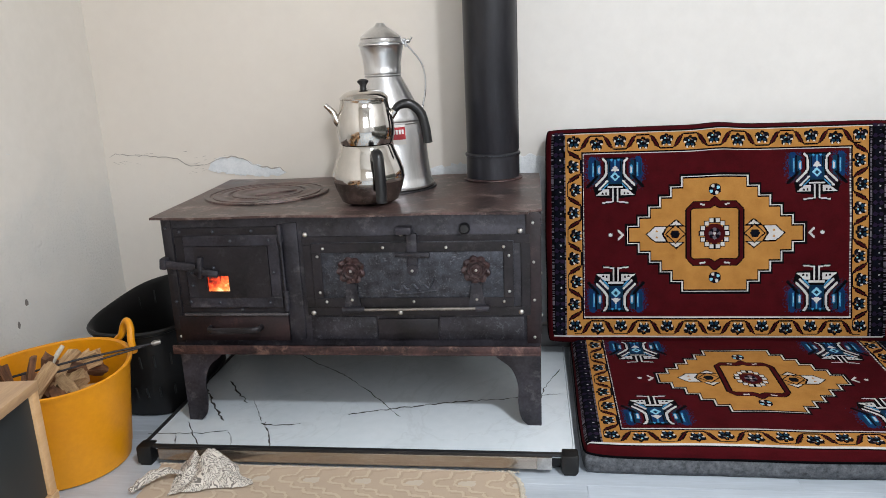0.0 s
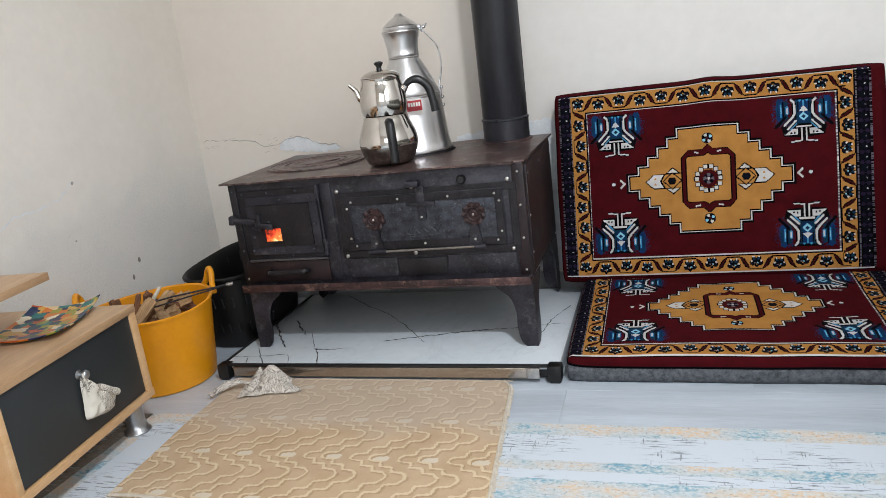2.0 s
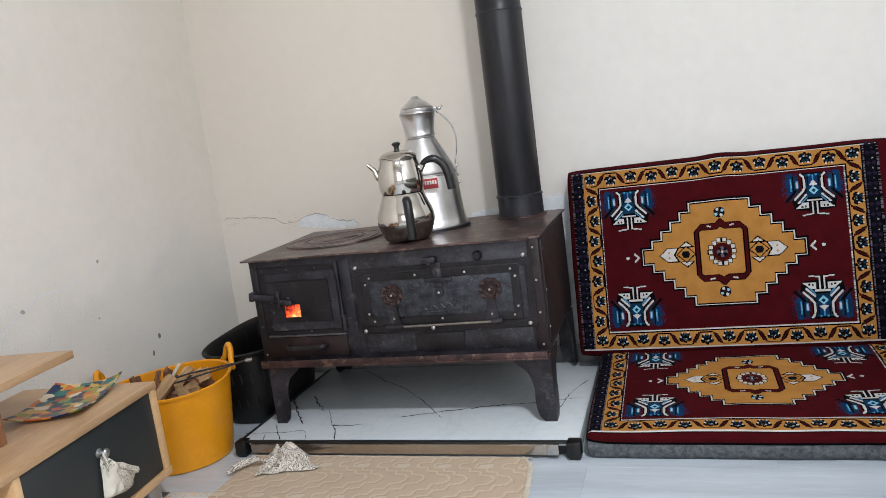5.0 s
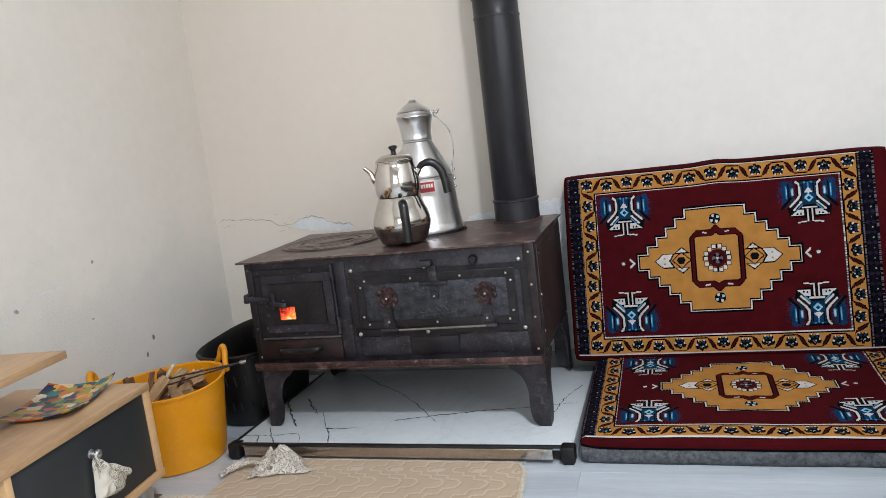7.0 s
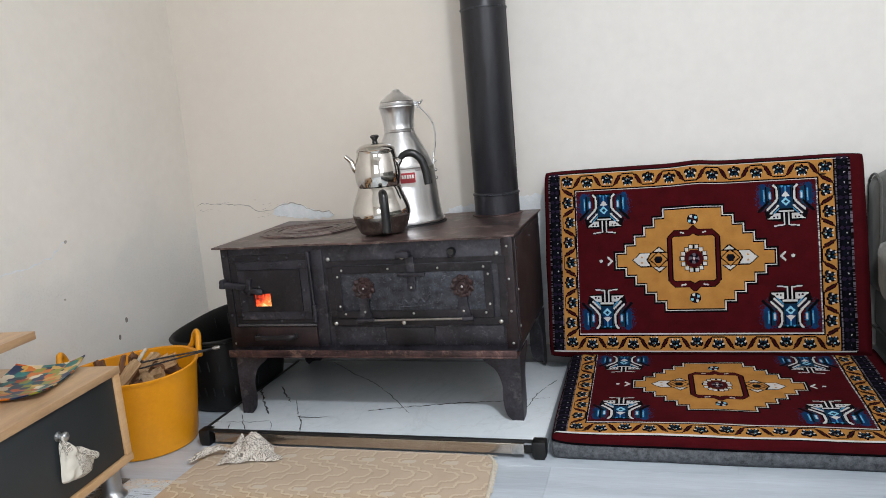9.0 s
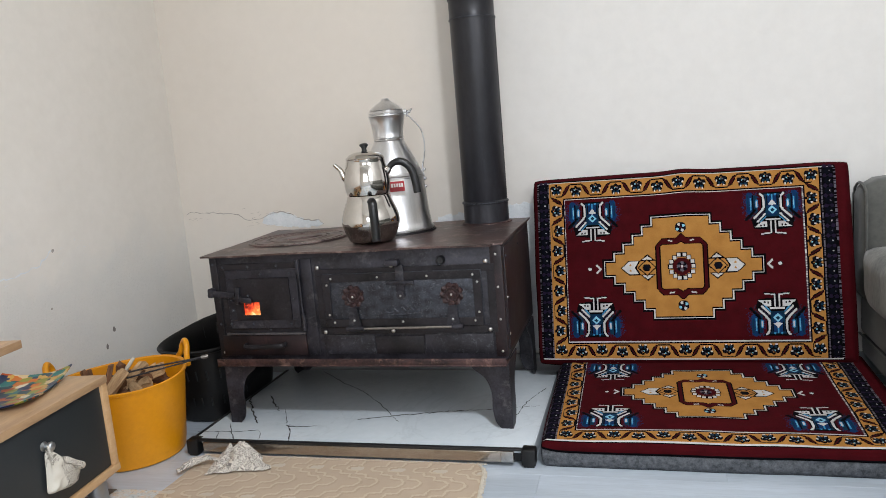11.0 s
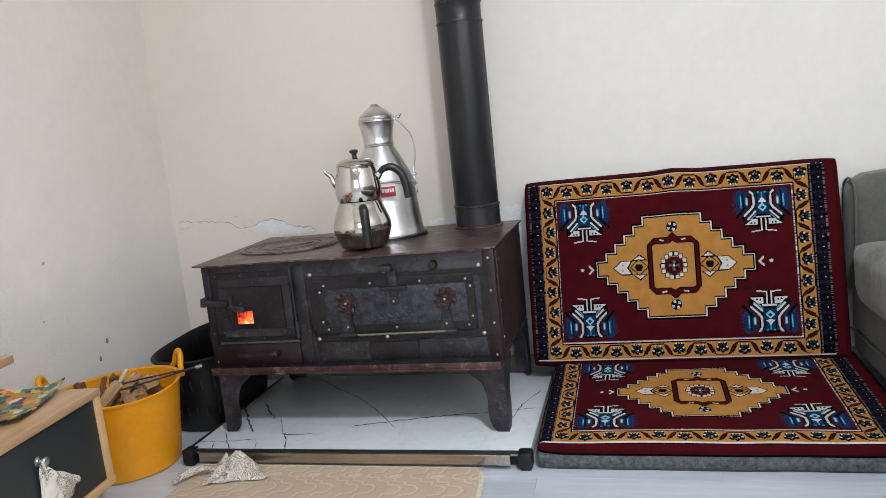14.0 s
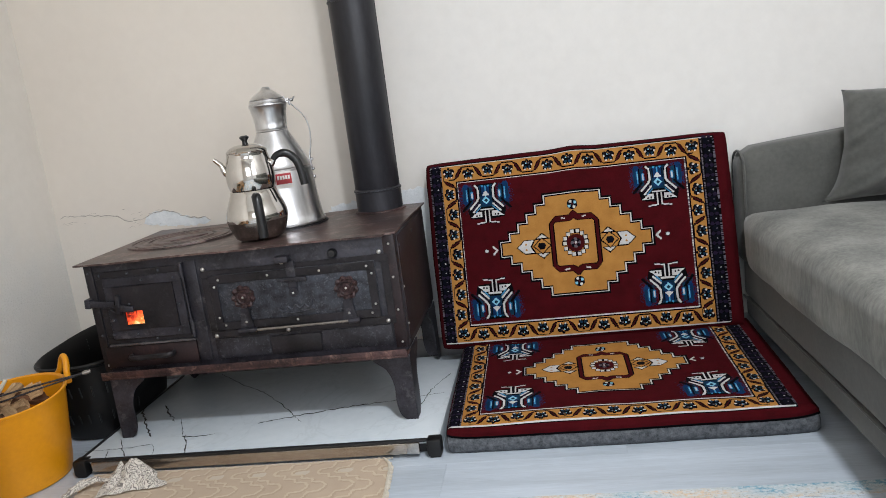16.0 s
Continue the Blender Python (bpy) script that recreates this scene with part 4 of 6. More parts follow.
hdl = smooth_curve([pot_point(0.066, 0.108, 0.006), pot_point(0.082, 0.117, 0.008), pot_point(0.1, 0.113, 0.01), pot_point(0.106, 0.085, 0.011), pot_point(0.107, 0.045, 0.012), pot_point(0.108, 0.012, 0.012)], 6)
n = len(hdl)
part("handle", tube(bmesh.new(), hdl, [0.0085 + 0.004 * min(1, i / 8) for i in range(n)], 14), M["bakelite"], lower, "thick black bakelite handle")
part("spout", tube(bmesh.new(), smooth_curve([pot_point(-0.068, 0.06), pot_point(-0.095, 0.085), pot_point(-0.11, 0.125), pot_point(-0.12, 0.138)], 5), [0.016 - 0.0005 * i for i in range(16)], 14), M["chrome"], lower)
UZ = KZ + 0.1325
upper = thing("teapot", pose(KX, KY, UZ), "small polished steel teapot stacked on the kettle, black handle", "teapot")
part("body", lathe(bmesh.new(), [(0.0, 0.0), (0.05, 0.0), (0.0575, 0.002), (0.0605, 0.012), (0.0625, 0.028), (0.0622, 0.044), (0.0592, 0.062), (0.0548, 0.08), (0.0518, 0.0925), (0.0525, 0.094), (0.0525, 0.0965), (0.049, 0.097), (0.049, 0.09)], KX, KY, 64, UZ, 1.04, 1.045), M["chrome"], upper)
part("lid", lathe(bmesh.new(), [(0.0, 0.096), (0.0515, 0.0965), (0.0528, 0.099), (0.0505, 0.1025), (0.042, 0.11), (0.03, 0.115), (0.015, 0.1175), (0.0, 0.118)], KX, KY, 64, UZ, 1.04, 1.045), M["chrome"], upper)
part("knob", lathe(bmesh.new(), [(0.0, 0.117), (0.0085, 0.117), (0.007, 0.121), (0.007, 0.126), (0.0125, 0.1325), (0.0128, 0.1355), (0.0075, 0.139), (0.0, 0.1392)], KX, KY, 24, UZ, 1.04), M["bakelite"], upper, "black bakelite lid knob")


def up_point(out, z, side=0.0):
    return Vector((KX, KY, UZ)) + out * KR + side * KD + Vector((0, 0, z))


hdl = smooth_curve([up_point(0.062, 0.068, 0.012), up_point(0.078, 0.083, 0.014), up_point(0.102, 0.085, 0.016), up_point(0.124, 0.066, 0.018), up_point(0.134, 0.035, 0.019), up_point(0.139, -0.005, 0.02)], 6)
n = len(hdl)
part("handle", tube(bmesh.new(), hdl, [0.0075 + 0.0035 * min(1, i / 10) for i in range(n)], 14), M["bakelite"], upper, "curved black bakelite handle")
part("handle_mount", tube(bmesh.new(), [up_point(0.054, 0.054, 0.01), up_point(0.06, 0.064, 0.0115), up_point(0.066, 0.0725, 0.0125)], [0.009, 0.0095, 0.0095], 14), M["chrome"], upper)
sp = smooth_curve([up_point(-0.05, 0.04), up_point(-0.064, 0.055), up_point(-0.072, 0.075), up_point(-0.088, 0.092)], 5)
part("spout", tube(bmesh.new(), sp, [0.011 - 0.0004 * i for i in range(len(sp))], 14), M["chrome"], upper)

# ---- tall aluminium jug ----
JX, JY, JZ = -0.272, 1.925, PZ + 0.0045
jug = thing("water_jug", pose(JX, JY, JZ), "tall conical aluminium water jug with domed lid and red label", "jug")
part("body", lathe(bmesh.new(), [(0.0, 0.0), (0.11, 0.0), (0.1165, 0.003), (0.117, 0.008), (0.1125, 0.014), (0.109, 0.03), (0.104, 0.075), (0.1, 0.13), (0.0965, 0.168), (0.0985, 0.171), (0.0965, 0.174), (0.098, 0.1775), (0.0955, 0.18),
                                   (0.092, 0.19), (0.078, 0.222), (0.062, 0.257), (0.0495, 0.28), (0.0455, 0.289), (0.047, 0.292), (0.045, 0.295), (0.0465, 0.299), (0.046, 0.302), (0.0465, 0.318), (0.0505, 0.345), (0.0548, 0.366), (0.057, 0.3685),
                                   (0.057, 0.371), (0.049, 0.371), (0.046, 0.35)], JX, JY, 64, JZ, 0.957), M["aluminium"], jug)
part("lid", lathe(bmesh.new(), [(0.0, 0.3705), (0.0535, 0.3715), (0.0545, 0.375), (0.052, 0.379), (0.05, 0.384), (0.0515, 0.3865), (0.048, 0.39), (0.034, 0.402), (0.022, 0.411), (0.014, 0.416), (0.0125, 0.42), (0.009, 0.4235), (0.0, 0.4245)], JX, JY, 56, JZ, 0.957), M["aluminium"], jug, "domed aluminium lid")


def jug_point(out, z, side=0.0):
    return Vector((JX, JY, JZ)) + out * KR + side * KD + Vector((0, 0, z * 0.957))


h = smooth_curve([jug_point(0.045, 0.374), jug_point(0.06, 0.37), jug_point(0.077, 0.352), jug_point(0.1, 0.319), jug_point(0.108, 0.278), jug_point(0.105, 0.238), jug_point(0.097, 0.2), jug_point(0.0985, 0.165)], 6)
part("handle", tube(bmesh.new(), h, 0.0023, 8), M["aluminium"], jug, "thin bent wire handle")
bm = bmesh.new()
for a, b in ((0.045, 0.383), (0.058, 0.379), (0.069, 0.377)):
    bmesh.ops.create_uvsphere(bm, u_segments=12, v_segments=8, radius=0.006, matrix=Matrix.Translation(jug_point(a, b)))
tube(bm, [jug_point(0.04, 0.383), jug_point(0.06, 0.377), jug_point(0.064, 0.362)], 0.004, 8)
tube(bm, [jug_point(0.06, 0.377), jug_point(0.072, 0.378), jug_point(0.078, 0.386)], 0.003, 8)
part("lid_hinge", bm, M["aluminium"], jug)
for z in (0.19, 0.16, 0.135):
    bm = bmesh.new()
    bmesh.ops.create_uvsphere(bm, u_segments=10, v_segments=6, radius=0.005, matrix=Matrix.Translation(jug_point(0.101, z)))
    part("handle_rivet", bm, M["aluminium"], jug)


def curved_label(a0, a1, z0, z1, lift, mat, name, label):
    """A paper label bent round the jug's cone."""
    bm = bmesh.new()
    cols = []
    for i in range(13):
        a = a0 + (a1 - a0) * i / 12
        d = (KD * math.cos(a) + KR * math.sin(a))
        cols.append([bm.verts.new(Vector((JX, JY, JZ + z)) + d * (0.1045 - (z - 0.075) * 0.08 + lift)) for z in (z0, (z0 + z1) / 2, z1)])
    for p, q in zip(cols, cols[1:]):
        for k in range(2):
            bm.faces.new([p[k], q[k], q[k + 1], p[k + 1]])
    return part(name, bm, mat, jug, label)


paper = curved_label(-0.12, 0.34, 0.115, 0.163, 0.0012, M["white_paper"], "label", "white and red paper label")
curved_label(-0.11, 0.33, 0.127, 0.157, 0.0019, M["red_label"], "label_band", "red printed band")
for k in range(5):
    curved_label(-0.07 + k * 0.075, -0.015 + k * 0.075, 0.14, 0.151, 0.0026, M["white_paper"], "label_mark", "white printed bar")

# ---- floor cushions ----
KN = ["red", "orange", "navy", "white", "black", "blue", "teal", "dred", "grey", "sky", "plum", "lightblue"]
RED, ORA, NAV, WHI, BLA, BLU, TEA, DRE, GRE, SKY, PLU, LBL = range(12)
PW, PH, ST = 0.90, 0.577, 0.002
GU, GV = int(PW / ST), int(PH / ST)


def pattern():
    """The woven design as a grid of knots: border of flowers, stepped medallion, four corner figures."""
    g = np.full((GU, GV), RED)
    U, V = np.meshgrid((np.arange(GU) + 0.5) * ST, (np.arange(GV) + 0.5) * ST, indexing="ij")
    rnd = random.Random(5)

    def rect(u0, u1, v0, v1, c):
        g[(U >= u0) & (U < u1) & (V >= v0) & (V < v1)] = c

    def poly(pts, c):
        ins = np.zeros(g.shape, bool)
        n = len(pts)
        for i in range(n):
            (x0, y0), (x1, y1) = pts[i], pts[(i + 1) % n]
            if y0 == y1:
                continue
            cross = ((V > min(y0, y1)) & (V <= max(y0, y1))) & (U < (V - y0) * (x1 - x0) / (y1 - y0) + x0)
            ins ^= cross
        g[ins] = c

    def line(pts, w, c):
        for (x0, y0), (x1, y1) in zip(pts, pts[1:]):
            l2 = (x1 - x0) ** 2 + (y1 - y0) ** 2 or 1
            t = np.clip(((U - x0) * (x1 - x0) + (V - y0) * (y1 - y0)) / l2, 0, 1)
            g[np.hypot(U - x0 - t * (x1 - x0), V - y0 - t * (y1 - y0)) < w / 2] = c

    def disc(u, v, r, c, inner=0.0):
        d = np.hypot(U - u, V - v)
        g[(d < r) & (d >= inner)] = c

    L, R, B, T = 0.012, 0.860, 0.014, 0.566
    rect(L, R, B, T, BLA)
    rect(L + 0.003, R - 0.003, B + 0.003, T - 0.003, WHI)
    rect(L + 0.0065, R - 0.0065, B + 0.0065, T - 0.0065, BLA)
    for u0, u1 in ((L, L + 0.0065), (R - 0.0065, R)):
        for j in range(GV):
            if B + 0.006 < (j + 0.5) * ST < T - 0.006:
                rect(u0, u1, j * ST, j * ST + ST, GRE if rnd.random() < 0.4 else BLA)
    # dark side bands: a chain of near-black flowers with pale eyes
    for u0, u1 in ((0.019, 0.045), (0.826, 0.853)):
        rect(u0, u1, B + 0.008, T - 0.008, BLA)
        m = (u0 + u1) / 2
        for k in range(19):
            v = B + 0.022 + k * 0.0285
            disc(m, v, 0.0095, NAV)
            disc(m - 0.0075, v + 0.0142, 0.0055, PLU)
            disc(m + 0.0075, v + 0.0142, 0.0055, PLU)
            disc(m + 0.003, v + 0.001, 0.0032, BLA)
            disc(m + 0.004, v, 0.0018, WHI if k % 3 else GRE)
            line([(m - 0.009, v - 0.009), (m - 0.003, v - 0.014), (m + 0.006, v - 0.012)], 0.0024, PLU)
    for u0 in (0.0455, 0.8195):
        for j in range(GV):
            if B + 0.006 < (j + 0.5) * ST < T - 0.006:
                rect(u0, u0 + 0.004, j * ST, j * ST + ST, GRE if rnd.random() < 0.6 else BLA)
    o = (0.051, 0.817, 0.021, 0.5595)
    rect(*o, ORA)
    f = (0.092, 0.778, 0.065, 0.513)
    rect(f[0], f[1], f[2], f[3], BLA)
    rect(f[0] + 0.004, f[1] - 0.004, f[2] + 0.004, f[3] - 0.004, WHI)
    for u0 in (f[0] + 0.004, f[1] - 0.008):
        for j in range(GV):
            if f[2] + 0.008 < (j + 0.5) * ST < f[3] - 0.008 and rnd.random() < 0.5:
                rect(u0, u0 + 0.004, j * ST, j * ST + ST, GRE)
    rect(f[0] + 0.007, f[1] - 0.007, f[2] + 0.007, f[3] - 0.007, RED)

    def flower(u, v, a):
        """A dark winged blossom with pale tips, turned by a."""
        ca, sa = math.cos(a), math.sin(a)
        for x, y, r, c in ((-0.0095, 0.004, 0.0082, BLA), (0.0095, 0.004, 0.0082, BLA), (-0.007, -0.009, 0.0066, BLA), (0.007, -0.009, 0.0066, BLA), (0, 0.0115, 0.005, BLA), (0, -0.002, 0.008, BLA),
                           (-0.009, 0.005, 0.0056, NAV), (0.009, 0.005, 0.0056, NAV), (-0.0055, -0.0075, 0.0038, TEA), (0.0055, -0.0075, 0.0038, TEA),
                           (-0.0035, 0.004, 0.0022, SKY), (0.004, 0.0045, 0.0022, GRE), (-0.0125, -0.001, 0.0027, WHI), (0.0125, -0.001, 0.0027, WHI), (-0.0075, -0.0135, 0.0025, WHI), (0.0075, -0.0135, 0.0025, WHI),
                           (0, -0.0135, 0.0028, ORA), (-0.0005, 0.0085, 0.0016, ORA)):
            disc(u + x * ca - y * sa, v + x * sa + y * ca, r, c)

    def meander(n, at):
        """A black line that passes flowers by turns above and below, thick dark red where it crosses; at(k, w) lays it."""
        for k in range(n - 1):
            z = 1 if k % 2 else -1
            line([at(k + 0.0, z * 0.0178), at(k + 0.27, z * 0.0178), at(k + 0.36, z * 0.0125)], 0.0034, BLA)
            line([at(k + 1.0, -z * 0.0178), at(k + 0.73, -z * 0.0178), at(k + 0.64, -z * 0.0125)], 0.0034, BLA)
            for w, c in ((0.0115, BLA), (0.0075, DRE)):
                line([at(k + 0.43, z * 0.0075), at(k + 0.57, -z * 0.0075)], w, c)
            for w, c in ((0.0068, BLA), (0.003, DRE)):
                line([at(k + 0.35, z * 0.0135), at(k + 0.65, -z * 0.0135)], w, c)

    nu, nv = 13, 8
    du, dv = (0.796 - 0.072) / (nu - 1), (0.5355 - 0.0435) / nv
    for v in (0.0428, 0.5362):
        meander(nu, lambda k, w: (0.072 + k * du, v + w))
        for k in range(nu):
            flower(0.072 + k * du, v + (-0.0035 if k % 2 else 0.0035), math.pi if v < 0.1 else 0)
    for u, t in ((0.0725, 1), (0.797, -1)):
        meander(nv + 1, lambda k, w: (u + w, 0.0435 + k * dv))
        for k in range(1, nv):
            flower(u + (-0.003 if k % 2 else 0.003), 0.0435 + k * dv, math.pi / 2)

    # medallion
    mu, mv = 0.435, 0.2905
    rows = [(0.148, 0.08), (0.122, 0.108), (0.096, 0.136), (0.07, 0.164), (0.044, 0.192), (0.02, 0.221)]
    for grow, c in ((0.0095, BLA), (0.0045, WHI), (0.0015, BLA), (-0.0015, ORA)):
        for h, w in rows:
            g[(abs(U - mu) < w + grow) & (abs(V - mv) < h + grow)] = c
    for s in (-1, 1):
        q = mu + s * 0.236
        line([(q, mv), (q + s * 0.011, mv + 0.011)], 0.006, WHI)
        line([(q, mv), (q + s * 0.011, mv - 0.011)], 0.006, WHI)
        disc(mu + s * 0.268, mv, 0.0065, BLA)
        disc(mu + s * 0.268, mv, 0.0048, WHI)
        a = lambda d: mu + s * d
        poly([(a(0.177), mv), (a(0.153), mv + 0.022), (a(0.118), mv + 0.022), (a(0.13), mv), (a(0.118), mv - 0.022), (a(0.153), mv - 0.022)], BLA)
        poly([(a(0.173), mv), (a(0.152), mv + 0.019), (a(0.124), mv + 0.019), (a(0.136), mv), (a(0.124), mv - 0.019), (a(0.152), mv - 0.019)], WHI)
        disc(a(0.148), mv + 0.008, 0.003, ORA), disc(a(0.148), mv - 0.008, 0.003, ORA)
        for t in (-1, 1):
            poly([(a(0.098), mv + t * 0.04), (a(0.075), mv + t * 0.02), (a(0.122), mv + t * 0.02)], BLA)
            poly([(a(0.098), mv + t * 0.035), (a(0.083), mv + t * 0.023), (a(0.114), mv + t * 0.023)], WHI)
        poly([(a(0.128), mv), (a(0.1), mv + 0.024), (a(0.074), mv), (a(0.1), mv - 0.024)], ORA)
        line([(a(0.126), mv), (a(0.1), mv + 0.024), (a(0.074), mv)], 0.003, BLA)
        line([(a(0.126), mv), (a(0.1), mv - 0.024), (a(0.074), mv)], 0.003, BLA)
        poly([(a(0.114), mv), (a(0.108), mv + 0.01), (a(0.094), mv + 0.01), (a(0.088), mv), (a(0.094), mv - 0.01), (a(0.108), mv - 0.01)], NAV)
        v = mv + s * 0.115
        disc(mu, v, 0.0155, NAV)
        for k in range(4):
            disc(mu + 0.0098 * math.cos(k * 1.571 + 0.5), v + 0.0098 * math.sin(k * 1.571 + 0.5), 0.0042, WHI if k % 2 else SKY)
        disc(mu, v, 0.0026, DRE)
    box_l = [(-0.052, 0.078), (-0.012, 0.078), (0, 0.09), (0.012, 0.078), (0.052, 0.078), (0.067, 0.062), (0.067, -0.062), (0.052, -0.078), (0.012, -0.078), (0, -0.09), (-0.012, -0.078), (-0.052, -0.078), (-0.067, -0.062), (-0.067, 0.062), (-0.052, 0.078)]
    for w, c in ((0.0145, BLA), (0.0095, DRE)):
        line([(mu + x, mv + y) for x, y in box_l], w, c)
        for t in (-1, 1):
            line([(mu - 0.05, mv + t * 0.074), (mu - 0.014, mv + t * 0.074), (mu, mv + t * 0.083), (mu + 0.014, mv + t * 0.074), (mu + 0.05, mv + t * 0.074)], w + 0.004, c)
    for t in (-1, 1):
        for q in (-1, 1):
            line([(mu + q * 0.026, mv + t * 0.0755), (mu + q * 0.036, mv + t * 0.0775)], 0.0042, WHI)
    for k in range(14):
        a = k * 2 * math.pi / 14
        u, v = mu + 0.0325 * math.cos(a), mv + 0.035 * math.sin(a)
        rect(u - 0.0075, u + 0.0075, v - 0.0068, v + 0.0068, BLA)
    for k in range(14):
        a = k * 2 * math.pi / 14
        u, v = mu + 0.0325 * math.cos(a), mv + 0.035 * math.sin(a)
        rect(u - 0.0052, u + 0.0052, v - 0.005, v + 0.005, WHI)
    disc(mu, mv, 0.0265, DRE)
    for k in range(8):
        a = k * math.pi / 4
        disc(mu + 0.0105 * math.cos(a), mv + 0.0105 * math.sin(a), 0.0052, NAV if k % 2 else GRE)
    disc(mu, mv, 0.0035, WHI)

    # corner figures: glowing teal vase between white rims, splayed feet towards the middle, blue wings
    for s in (-1, 1):
        for t in (-1, 1):
            cu, cv = mu + s * 0.255, mv + t * 0.148
            P = lambda x, y: (cu + x, cv + t * y)
            for k in range(1500):
                e, x, y = rnd.choice((-1, 1)), rnd.gauss(0.056, 0.011), rnd.gauss(0.022, 0.02)
                if 0.034 < x < 0.085 and -0.03 < y < 0.06:
                    g[int((cu + e * x) / ST), int((cv + t * y) / ST)] = BLU if y + 0.6 * x > 0.035 else TEA
            for e in (-1, 1):
                line([P(e * 0.06, 0.05), P(e * 0.06, 0.006)], 0.02, BLU)
                line([P(e * 0.046, 0.044), P(e * 0.046, 0.006)], 0.014, TEA)
                line([P(e * 0.052, 0.05), P(e * 0.052, 0.004)], 0.005, NAV)
                line([P(e * 0.066, 0.05), P(e * 0.066, 0.012)], 0.003, TEA)
                line([P(e * 0.058, 0.042), P(e * 0.058, 0.01)], 0.0042, LBL)
                line([P(e * 0.0575, 0.034), P(e * 0.0575, 0.018)], 0.0025, SKY)
                line([P(e * 0.042, 0.034), P(e * 0.042, 0.016)], 0.0062, LBL)
                line([P(e * 0.0415, 0.031), P(e * 0.0415, 0.018)], 0.004, WHI)
                line([P(e * 0.047, 0.008), P(e * 0.073, -0.02)], 0.0062, BLA)
                line([P(e * 0.049, 0.001), P(e * 0.07, -0.022)], 0.0025, NAV)
            poly([P(-0.04, 0.058), P(0.04, 0.058), P(0.03, 0.046), P(0.03, 0.012), P(0.058, -0.02), P(0.052, -0.046), P(0.02, -0.05), P(-0.02, -0.05), P(-0.052, -0.046), P(-0.058, -0.02), P(-0.03, 0.012), P(-0.03, 0.046)], BLA)
            poly([P(-0.022, 0.053), P(0.022, 0.053), P(0.018, 0.044), P(0.018, 0.01), P(0.021, -0.012), P(-0.021, -0.012), P(-0.018, 0.01), P(-0.018, 0.044)], TEA)
            poly([P(-0.011, 0.05), P(0.011, 0.05), P(0.012, -0.004), P(0, -0.01), P(-0.012, -0.004)], BLU)
            for e in (-1, 1):
                disc(cu + e * 0.009, cv + t * 0.051, 0.0032, LBL)
                line([P(e * 0.014, 0.046), P(e * 0.014, 0.02)], 0.0034, NAV)
            line([P(0, 0.05), P(0, 0.036)], 0.003, LBL)
            poly([P(-0.0115, 0.023), P(0, 0.037), P(0.0115, 0.023), P(0, 0.02)], WHI)
            poly([P(-0.0125, 0.007), P(0, 0.0195), P(0.0125, 0.007), P(0, -0.006)], SKY)
            poly([P(-0.006, 0.007), P(0, 0.013), P(0.006, 0.007), P(0, 0.001)], TEA)
            for e in (-1, 1):
                line([P(e * 0.031, 0.054), P(e * 0.024, 0.046), P(e * 0.0235, 0.014), P(e * 0.0285, 0.006), P(e * 0.05, -0.016)], 0.0058, WHI)
                line([P(e * 0.0235, 0.002), P(e * 0.044, -0.02)], 0.0026, PLU)
                line([P(e * 0.021, -0.005), P(e * 0.041, -0.026)], 0.0052, WHI)
                line([P(e * 0.019, -0.012), P(e * 0.034, -0.028)], 0.0032, LBL)
                poly([P(e * 0.015, -0.026), P(e * 0.03, -0.026), P(e * 0.051, -0.043), P(e * 0.015, -0.043)], WHI)
                disc(cu + e * 0.024, cv - t * 0.037, 0.003, BLA), disc(cu + e * 0.033, cv - t * 0.038, 0.003, BLA)
                line([P(e * 0.0055, -0.026), P(e * 0.0055, -0.0605), P(e * 0.033, -0.0635)], 0.007, BLA)
                line([P(e * 0.0055, -0.026), P(e * 0.0055, -0.059), P(e * 0.033, -0.0625)], 0.0036, WHI)
            line([P(0, -0.03), P(0, -0.056)], 0.0055, BLA)
            line([P(-0.018, -0.0205), P(0.018, -0.0205)], 0.0055, WHI)
    return g


DESIGN = pattern()


